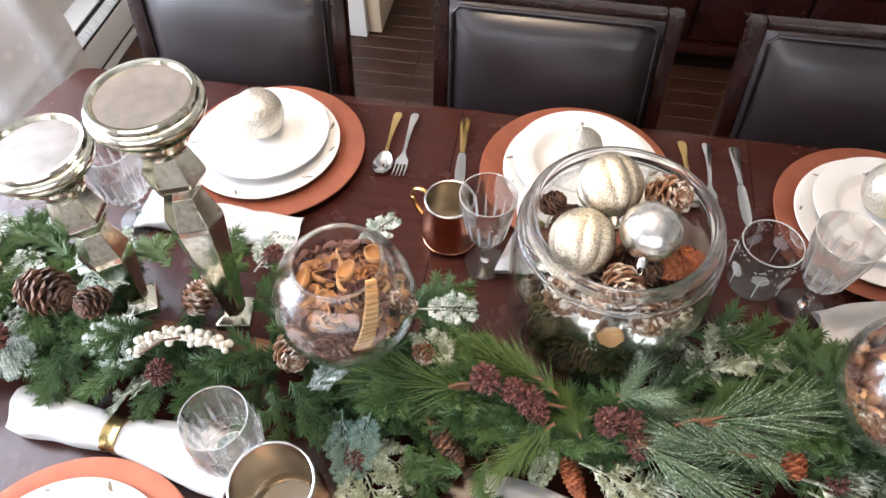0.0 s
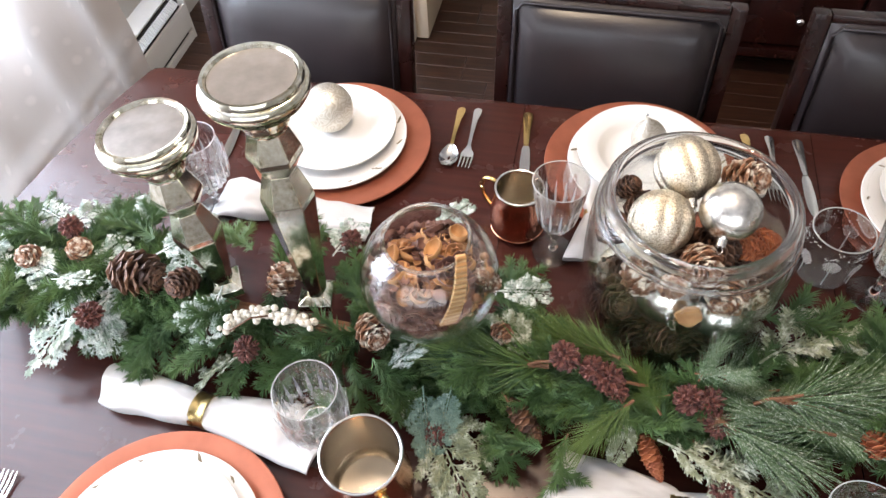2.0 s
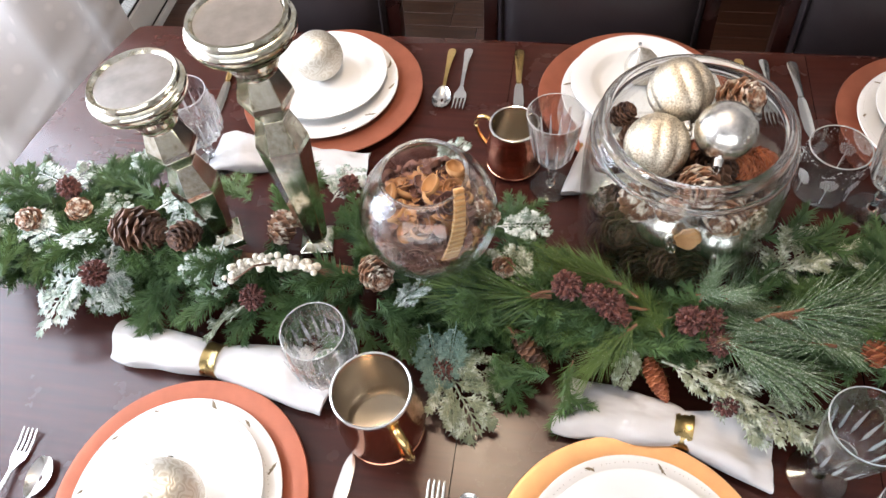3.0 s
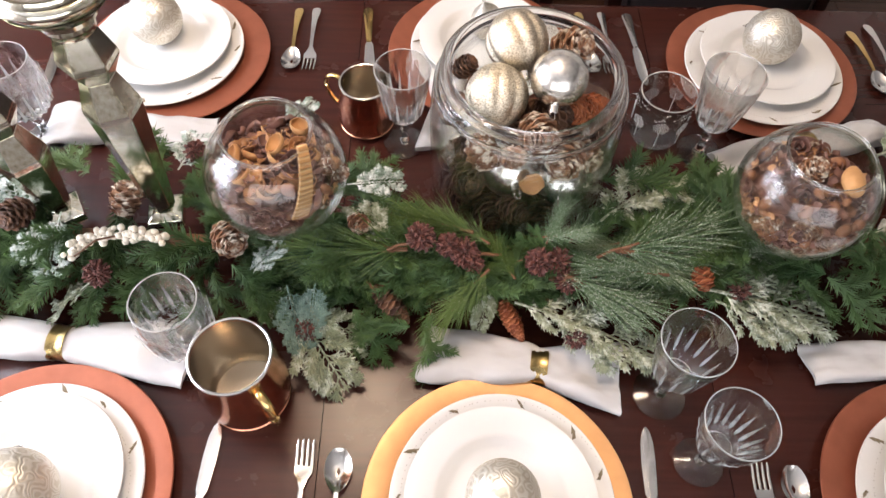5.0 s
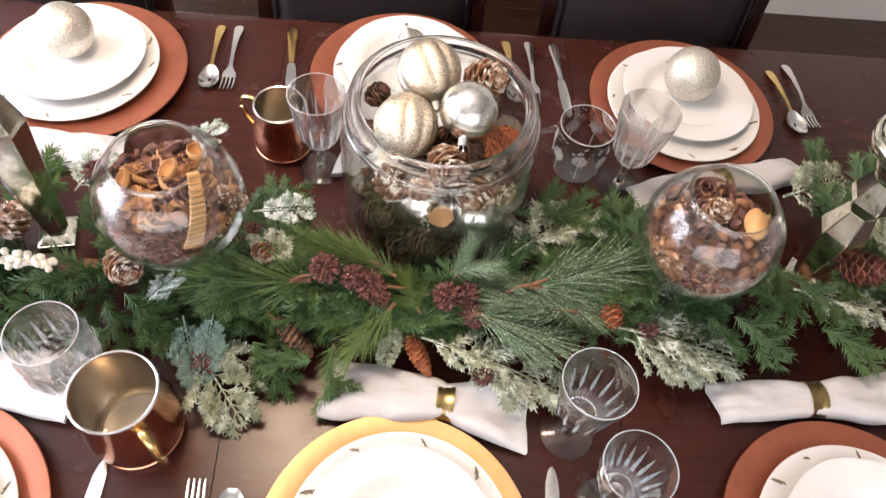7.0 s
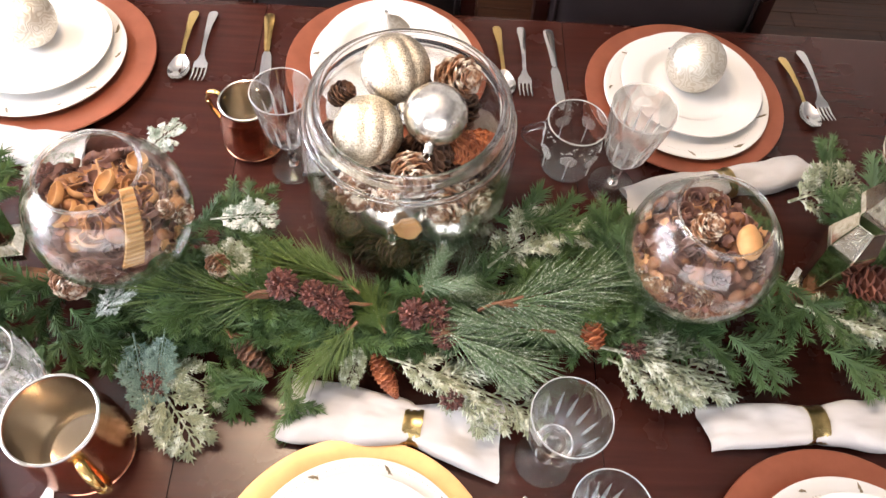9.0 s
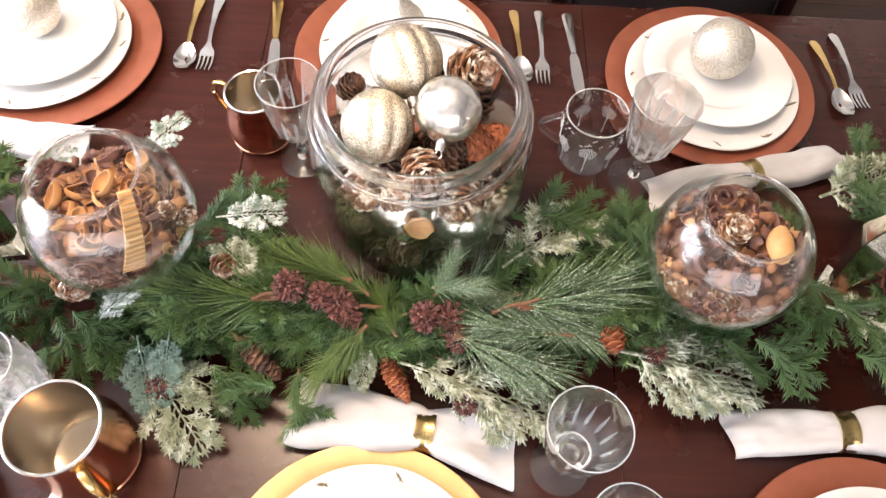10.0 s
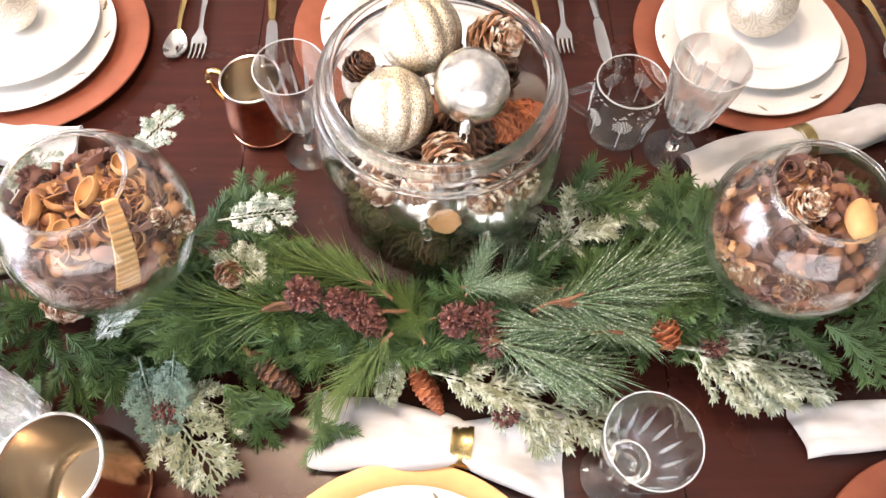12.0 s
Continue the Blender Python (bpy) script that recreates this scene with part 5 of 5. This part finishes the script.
def finish(name, b, twig, material, bark=None):
    bark = bark or TWIG
    me = bpy.data.meshes.new(name)
    nb = len(b.faces)
    b.to_mesh(me)
    b.free()
    out = bmesh.new()
    out.from_mesh(me)
    for f in out.faces:
        f.material_index = 0
    bpy.data.meshes.remove(me)
    t = bpy.data.meshes.new("t")
    twig.to_mesh(t)
    twig.free()
    k = len(out.faces)
    out.from_mesh(t)
    bpy.data.meshes.remove(t)
    out.faces.ensure_lookup_table()
    for f in out.faces[k:]:
        f.material_index = 1
    me = bpy.data.meshes.new(name)
    out.to_mesh(me)
    out.free()
    me.materials.append(material)
    me.materials.append(bark)
    return me


def pine_sprig(seed, material):
    """Long soft needles fanning forward from a twig, 0.15 long."""
    r = random.Random(seed)
    b = bmesh.new()
    bend = r.uniform(-0.012, 0.012)
    for i in range(170):
        u = (i / 170) ** 0.85
        x = 0.085 * u
        a = r.uniform(0, 6.283)
        spread = radians(r.uniform(10, 50)) * (1.08 - 0.45 * u)
        d = Vector((math.cos(spread), math.sin(spread) * math.cos(a), math.sin(spread) * math.sin(a) * 0.7))
        spike(b, Vector((x, bend * u * u, 0)), d.normalized(), r.uniform(0.050, 0.078), 0.00068, Vector((0, 0, 1)))
    return finish("pine_sprig", b, twig_bm([(-0.004, 0, 0), (0.03, 0, 0), (0.085, bend, 0)], 0.0026, 0.0012), material)


def fir_sprig(seed):
    """Short dense needles on a twig with side shoots, 0.15 long."""
    r = random.Random(seed)
    b = bmesh.new()
    tw = [twig_bm([(0, 0, 0), (0.06, 0, 0.003), (0.135, 0, 0.0)], 0.0022, 0.001)]
    axes = [(Vector((0, 0, 0)), Vector((1, 0, 0)), 0.14, 210)]
    for s, x, l in ((1, 0.03, 0.060), (-1, 0.045, 0.058), (1, 0.072, 0.048), (-1, 0.088, 0.042)):
        d = Vector((1, s * r.uniform(0.7, 1.1), r.uniform(-0.15, 0.35))).normalized()
        axes.append((Vector((x, 0, 0)), d, l, int(l * 1600)))
        tw.append(twig_bm([Vector((x, 0, 0)), Vector((x, 0, 0)) + d * l], 0.0014, 0.0008))
    for o, d, l, n in axes:
        s = d.cross(Vector((0, 0, 1))).normalized()
        up = s.cross(d)
        for i in range(n):
            u = (i + r.random()) / n
            a = r.uniform(0, 6.283)
            side = s * math.cos(a) + up * math.sin(a) * 0.75
            dd = (d * r.uniform(0.5, 1.0) + side * 0.85).normalized()
            spike(b, o + d * l * u, dd, r.uniform(0.019, 0.029) * (1 - 0.25 * u), 0.00115, Vector((0, 0, 1)))
    return finish("fir_sprig", b, merge(*tw), FIR, FIR)


def cedar_sprig(seed, material, name, broad=0.0018):
    """Flat lacy sprays of scale leaves, 0.15 long."""
    r = random.Random(seed)
    b = bmesh.new()
    tw = [twig_bm([(0, 0, 0), (0.07, 0, 0.004), (0.14, 0, 0)], 0.0020, 0.0009)]

    up = Vector((0, 0, 1))

    def finger(p, dd, l, w):
        spike(b, p, dd, l, w, up)
        s = up.cross(dd).normalized()
        for k in (-1, 1):
            spike(b, p + dd * l * 0.35, (dd + s * k * 0.8).normalized(), l * 0.5, w * 0.8, up)

    n = 11
    for i in range(n):
        u = i / n
        p = Vector((0.018 + 0.112 * u, 0, 0.004 * math.sin(3 * u)))
        for k in (-1, 1):
            if r.random() < 0.12:
                continue
            d = Vector((0.8, k * r.uniform(0.55, 0.95), r.uniform(-0.25, 0.35))).normalized()
            l = 0.052 * (1 - 0.66 * u) * (0.55 + 0.45 * min(1, 4 * u + 0.2)) * r.uniform(0.8, 1.2)
            s = up.cross(d).normalized()
            tw.append(twig_bm([p, p + d * l], 0.0010, 0.0006))
            m = max(2, int(l / (3.9 * broad)))
            for q in range(1, m + 1):
                o = p + d * l * q / m
                for e in (-1, 1):
                    finger(o, (d * 1.0 + s * e * 0.62 + Vector((0, 0, r.uniform(-0.2, 0.4)))).normalized(), r.uniform(0.012, 0.019), broad)
            finger(p + d * l, d, 0.016, broad)
    finger(Vector((0.128, 0, 0)), Vector((1, 0, 0)), 0.018, 0.0021)
    return finish(name, b, merge(*tw), material, material)


PINE_M, PINE_F, FIR_M = [pine_sprig(k, PINE) for k in range(4)], [pine_sprig(k + 9, PINE_FROST) for k in range(3)], [fir_sprig(k + 20) for k in range(4)]
CEDAR_M, SNOW_M = [cedar_sprig(k + 40, CEDAR, "cedar_sprig") for k in range(3)], [cedar_sprig(k + 60, SNOWCEDAR, "frosted_sprig", 0.0024) for k in range(3)]
BLUE_M = [cedar_sprig(k + 70, BLUECEDAR, "frosted_sprig", 0.0020) for k in range(2)]

stalk = [(-0.656, -0.385, 0.816), (-0.437, -0.390, 0.801), (-0.198, -0.392, 0.795), (0.039, -0.412, 0.805), (0.178, -0.442, 0.814), (0.358, -0.462, 0.822), (0.552, -0.440, 0.809), (0.712, -0.404, 0.809), (0.956, -0.374, 0.802), (1.200, -0.360, 0.785)]
part("main_stalk", tube(stalk, 0.012, 8), TWIG, garland, "brown twisted garland stalk")


def axis_y(x):
    for (x0, y0, _), (x1, y1, _) in zip(stalk, stalk[1:]):
        if x0 <= x <= x1:
            return y0 + (y1 - y0) * (x - x0) / (x1 - x0)
    return -0.36


def sprig(name, meshes, rnd, x, y, z, yaw, pitch, length, roll=None, label=""):
    k = max(0.45, min(1.5, length / 0.15))
    part(name, rnd.choice(meshes), None, garland, label, m=pose(x, y, z, 0, 0, yaw) @ pose(0, 0, 0, 0, -pitch, 0) @ pose(0, 0, 0, rnd.uniform(-25, 25) if roll is None else roll, 0, 0) @ Matrix.Scale(k, 4))


def clear(x, y, z, yaw, pitch, length):
    """Whether a sprig stays out of the jar, the bowls and off the place settings."""
    c = Vector((math.cos(radians(yaw)) * math.cos(radians(pitch)), math.sin(radians(yaw)) * math.cos(radians(pitch)), math.sin(radians(pitch))))
    for u in (0, 0.5, 1.0):
        p = Vector((x, y, z)) + c * length * u
        if math.hypot(p.x - JX, p.y - JY) < 0.150 or (p - Vector(B1)).length < 0.112 or (p - Vector(B2)).length < 0.112 or p.z < TOP + 0.012:
            return False
        if p.y < (-0.475 if p.x > 0.72 else -0.510) or p.y > -0.20 or (0.05 < p.x < 0.60 and p.y > -0.31):
            return False
        if math.hypot(p.x + 0.155, p.y + 0.380) < 0.058 or math.hypot(p.x + 0.293, p.y + 0.385) < 0.055 or math.hypot(p.x - 0.925, p.y + 0.358) < 0.05:
            return False
    return True


rnd = random.Random(12)
PINES = (
    (0.19, -0.449, 0.87, -179, -10, 0.2), (0.182, -0.448, 0.87, 170, -7, 0.169), (0.303, -0.48, 0.87, -142, -30, 0.13), (0.295, -0.476, 0.87, -119, -42, 0.098),
    (0.383, -0.441, 0.882, 60, 40, 0.075), (0.38, -0.432, 0.882, -5, 20, 0.08), (0.486, -0.45, 0.882, 20, -6, 0.198), (0.489, -0.453, 0.882, 8, -11, 0.177),
    (0.481, -0.446, 0.87, -16, -14, 0.138), (0.412, -0.487, 0.87, -10, -21, 0.178), (0.41, -0.485, 0.859, -22, -21, 0.15), (0.303, -0.443, 0.882, 138, -11, 0.118),
    (0.28, -0.426, 0.882, 155, -12, 0.162), (0.229, -0.529, 0.848, -110, -55, 0.071), (0.349, -0.462, 0.87, -166, -20, 0.066),
)
CEDARS = (
    (0.031, -0.495, 0.826, -53, -24, 0.152), (0.062, -0.515, 0.816, -20, -29, 0.095), (0.03, -0.486, 0.827, -144, -41, 0.056),
    (0.466, -0.388, 0.86, 43, -13, 0.147), (0.559, -0.328, 0.848, 8, -8, 0.074), (0.342, -0.509, 0.837, -10, -21, 0.133), (0.382, -0.515, 0.826, -14, -19, 0.174),
    (0.312, -0.488, 0.837, -112, -40, 0.049), (0.61, -0.483, 0.837, -5, -17, 0.192), (0.62, -0.494, 0.826, -12, -23, 0.133), (0.182, -0.439, 0.87, 137, -6, 0.092),
    (-0.23, -0.487, 0.837, -159, -37, 0.094), (0.881, -0.411, 0.837, -9, -13, 0.15), (0.896, -0.259, 0.859, 27, -12, 0.156),
)
SNOWY = (
    (0.105, -0.341, 0.87, 17, -15, 0.08), (-0.6, -0.311, 0.849, 154, -16, 0.084), (-0.54, -0.423, 0.87, 162, -14, 0.092), (-0.469, -0.427, 0.859, -132, -28, 0.149),
    (-0.477, -0.448, 0.859, -48, -39, 0.085), (-0.486, -0.298, 0.849, 87, -9, 0.073), (-0.285, -0.427, 0.882, -130, -15, 0.046), (-0.278, -0.407, 0.882, -99, -25, 0.081),
    (-0.458, -0.435, 0.848, -98, -32, 0.082), (-0.15, -0.304, 0.848, 81, -15, 0.088), (-0.585, -0.331, 0.859, 78, -17, 0.075), (-0.534, -0.44, 0.882, 7, 0, 0.043),
    (-0.324, -0.429, 0.871, 120, -7, 0.102), (0.033, -0.492, 0.842, -74, -30, 0.085), (0.072, -0.487, 0.848, -95, -30, 0.07), (-0.027, -0.479, 0.837, 43, 9, 0.067), (-0.004, -0.268, 0.882, 48, 12, 0.075),
)
FIRS_WEST = (
    (-0.345, -0.453, 0.848, -133, -38, 0.11), (-0.22, -0.462, 0.837, -124, -37, 0.078), (-0.075, -0.466, 0.826, -67, -48, 0.076), (-0.026, -0.464, 0.837, -39, -36, 0.056),
    (-0.115, -0.45, 0.848, -141, -25, 0.101), (-0.431, -0.327, 0.859, 149, -14, 0.129), (-0.272, -0.322, 0.86, 143, -16, 0.085), (-0.642, -0.328, 0.848, -168, -18, 0.073),
    (-0.602, -0.436, 0.849, -163, -30, 0.088), (-0.372, -0.46, 0.838, -115, -35, 0.084), (-0.258, -0.471, 0.848, -158, -26, 0.098), (-0.145, -0.456, 0.849, -143, -35, 0.076),
    (-0.068, -0.511, 0.837, -148, -52, 0.059), (-0.04, -0.472, 0.86, -39, -24, 0.085),
)
FIRS_EAST = (
    (0.781, -0.461, 0.837, -14, -31, 0.11), (0.904, -0.475, 0.837, -6, -24, 0.114), (0.745, -0.456, 0.826, -19, -36, 0.077), (0.973, -0.212, 0.849, 69, -8, 0.086),
    (1.001, -0.253, 0.859, 34, -13, 0.146), (0.476, -0.309, 0.848, 9, -5, 0.137), (0.111, -0.328, 0.859, 53, -23, 0.053), (0.078, -0.359, 0.87, 35, -16, 0.08),
    (0.122, -0.345, 0.859, -19, -10, 0.063), (0.222, -0.551, 0.826, -60, -69, 0.044), (0.2, -0.543, 0.826, 159, -31, 0.07), (0.178, -0.363, 0.848, 134, -13, 0.1),
    (0.611, -0.37, 0.848, 65, 0, 0.089), (0.124, -0.519, 0.826, -45, -49, 0.061),
)
for row in PINES:
    sprig("pine_sprig", PINE_F if row[0] > 0.37 else PINE_M, rnd, *row[:5], row[5])
for row in CEDARS:
    sprig("cedar_sprig", CEDAR_M, rnd, *row[:5], row[5] * 1.1)
for row in SNOWY:
    sprig("frosted_sprig", BLUE_M if row[0] > 0.03 and row[1] < -0.4 else SNOW_M, rnd, *row[:5], row[5] * 1.15)
for row in FIRS_WEST + FIRS_EAST:
    sprig("fir_sprig", FIR_M, rnd, *row[:5], max(0.11, row[5] * 1.25))
done = 0
while done < 200:
    x = rnd.uniform(-0.70, 1.18)
    y = axis_y(x) + rnd.gauss(0, 0.035)
    z = rnd.uniform(0.785, 0.862)
    side = rnd.choice((-90, 90))
    yaw, pitch, length = side + rnd.uniform(-75, 75), rnd.uniform(-22, 14), rnd.uniform(0.09, 0.14)
    if clear(x, y, z, yaw, pitch, length):
        sprig("fir_sprig", FIR_M, rnd, x, y, z, yaw, pitch, length)
        done += 1
done = 0
while done < 75:
    x = rnd.uniform(0.06, 0.66)
    y = rnd.uniform(-0.495, -0.415)
    z = rnd.uniform(0.80, 0.868)
    yaw, pitch, length = rnd.choice((0, 180)) + rnd.uniform(-55, 55), rnd.uniform(-16, 12), rnd.uniform(0.08, 0.13)
    if clear(x, y, z, yaw, pitch, length):
        if done % 5 == 0:
            sprig("pine_sprig", PINE_F if x > 0.42 else PINE_M, rnd, x, y, z, yaw, pitch, length * 1.2)
        else:
            sprig("fir_sprig", FIR_M, rnd, x, y, z - 0.015, yaw, pitch, length)
        done += 1
done = 0
while done < 34:
    x = rnd.uniform(-0.70, 1.1)
    y = axis_y(x) + rnd.gauss(0, 0.03)
    yaw, pitch, length = rnd.choice((-90, 90)) + rnd.uniform(-60, 60), rnd.uniform(-14, 12), rnd.uniform(0.07, 0.12)
    z = rnd.uniform(0.825, 0.875)
    if clear(x, y, z, yaw, pitch, length):
        if x < -0.30:
            sprig("frosted_sprig", SNOW_M, rnd, x, y, z, yaw, pitch, length)
        elif x > 0.10 and x < 0.62 and done % 2:
            sprig("pine_sprig", PINE_F if x > 0.38 else PINE_M, rnd, x, y, z, yaw, pitch, length)
        elif x > 0.66:
            sprig("cedar_sprig", CEDAR_M, rnd, x, y, z - 0.01, yaw, pitch, length)
        else:
            sprig("fir_sprig", FIR_M, rnd, x, y, z, yaw, pitch, length * 1.1)
        done += 1

# cones wired into the garland
GARLAND_CONES = (("tipped", -0.202, -0.377, 0.872, -60, 20, 0, 0.95), ("tipped", -0.052, -0.430, 0.860, 70, 20, 30, 1.05), ("open", -0.425, -0.400, 0.868, 85, 0, 80, 1.55), ("open", -0.335, -0.412, 0.885, 60, 0, -10, 0.95),
                 ("tipped", -0.536, -0.370, 0.863, 30, 20, 30, 0.85), ("tipped", -0.601, -0.399, 0.870, 40, -20, 30, 0.8), ("dark", 0.975, -0.378, 0.850, 60, 0, 60, 0.9))
for kind, x, y, z, rx, ry, rz, s in GARLAND_CONES:
    part("pine_cone", CONES[kind], None, garland, "brown open pine cone", m=pose(x, y, z, rx, ry, rz) @ Matrix.Scale(s, 4) @ Matrix.Translation((0, 0, -0.026)))


def aim(kind, name, a, c, s, label):
    a, c = Vector(a), Vector(c)
    part(name, CONES[kind], None, garland, label, m=Matrix.Translation(a) @ (c - a).to_track_quat("Z", "Y").to_matrix().to_4x4() @ Matrix.Scale(s, 4))


aim("long", "spruce_cone", (0.149, -0.481, 0.826), (0.197, -0.522, 0.793), 1.0, "slim dark brown spruce cone")
aim("red", "spruce_cone", (0.324, -0.500, 0.824), (0.352, -0.536, 0.791), 0.95, "slim red-brown spruce cone")
for k, (x, y, z) in enumerate(((0.213, -0.444, 0.894), (0.250, -0.449, 0.884), (0.272, -0.456, 0.876), (0.284, -0.470, 0.870), (0.414, -0.480, 0.848), (0.424, -0.548, 0.812), (0.373, -0.463, 0.868), (0.060, -0.538, 0.808), (-0.464, -0.476, 0.860), (-0.220, -0.486, 0.853), (0.655, -0.478, 0.826), (0.401, -0.456, 0.860), (-0.554, -0.345, 0.886), (-0.127, -0.276, 0.858))):
    part("larch_cone", CONES["plum"], None, garland, "small plum-coloured cone", m=pose(x, y, z, 50 + 30 * math.sin(k * 2.1), 30 * math.sin(k), k * 77) @ Matrix.Scale((1.08, 0.92, 1.10, 0.78)[k] if k < 4 else 0.88 + 0.22 * ((k * 0.618) % 1), 4) @ Matrix.Translation((0, 0, -0.015)))
part("larch_cone", CONES["orange"], None, garland, "small orange-brown cone", m=pose(0.604, -0.489, 0.842, 60, 0, 200))
part("larch_cone", cone_mesh("larch_cone", 0.034, 0.018, 40, CONE_TIPPED, 0.8, 0, 31), None, garland, "small pale brown cone", m=pose(0.116, -0.398, 0.868, 70, 0, 40))

# bare stretches of twig between the sprays
for a, c, q in (((0.168, -0.452, 0.872), (0.206, -0.446, 0.886), 0.0032), ((0.284, -0.460, 0.874), (0.324, -0.449, 0.862), 0.0034), ((0.452, -0.455, 0.868), (0.506, -0.443, 0.889), 0.0034)):
    a, c = Vector(a), Vector(c)
    part("twig", tube([a, a.lerp(c, 0.35) + Vector((0, 0.002, 0.002)), a.lerp(c, 0.7) + Vector((0, -0.001, 0.002)), c], [q * 0.8, q * 0.62, q * 0.7, q * 0.5], 7), TWIG, garland, "bare reddish-brown twig")

# spray of cream berries
spray = part("berry_spray", tube([(-0.234, -0.484, 0.893), (-0.210, -0.462, 0.899), (-0.187, -0.441, 0.880), (-0.149, -0.442, 0.874), (-0.120, -0.445, 0.867)], 0.0015, 6), TWIG, garland, "spray of cream berries on a thin stem")
BERRY_M = mesh_of("berry", blob(0.0046, (1, 1, 1), 0.05, 1, 2), BERRY, 180)
path = ((-0.247, -0.474), (-0.232, -0.452), (-0.195, -0.443), (-0.162, -0.444), (-0.131, -0.448))
for k in range(86):
    u = k / 85 * 3.999
    i, f = int(u), u - int(u)
    x, y = path[i][0] * (1 - f) + path[i + 1][0] * f, path[i][1] * (1 - f) + path[i + 1][1] * f
    part("berry", BERRY_M, None, spray, m=pose(x + rnd.uniform(-0.007, 0.007), y + rnd.uniform(-0.010, 0.010), 0.884 + rnd.uniform(-0.006, 0.008)) @ Matrix.Scale(rnd.uniform(0.8, 1.2), 4))
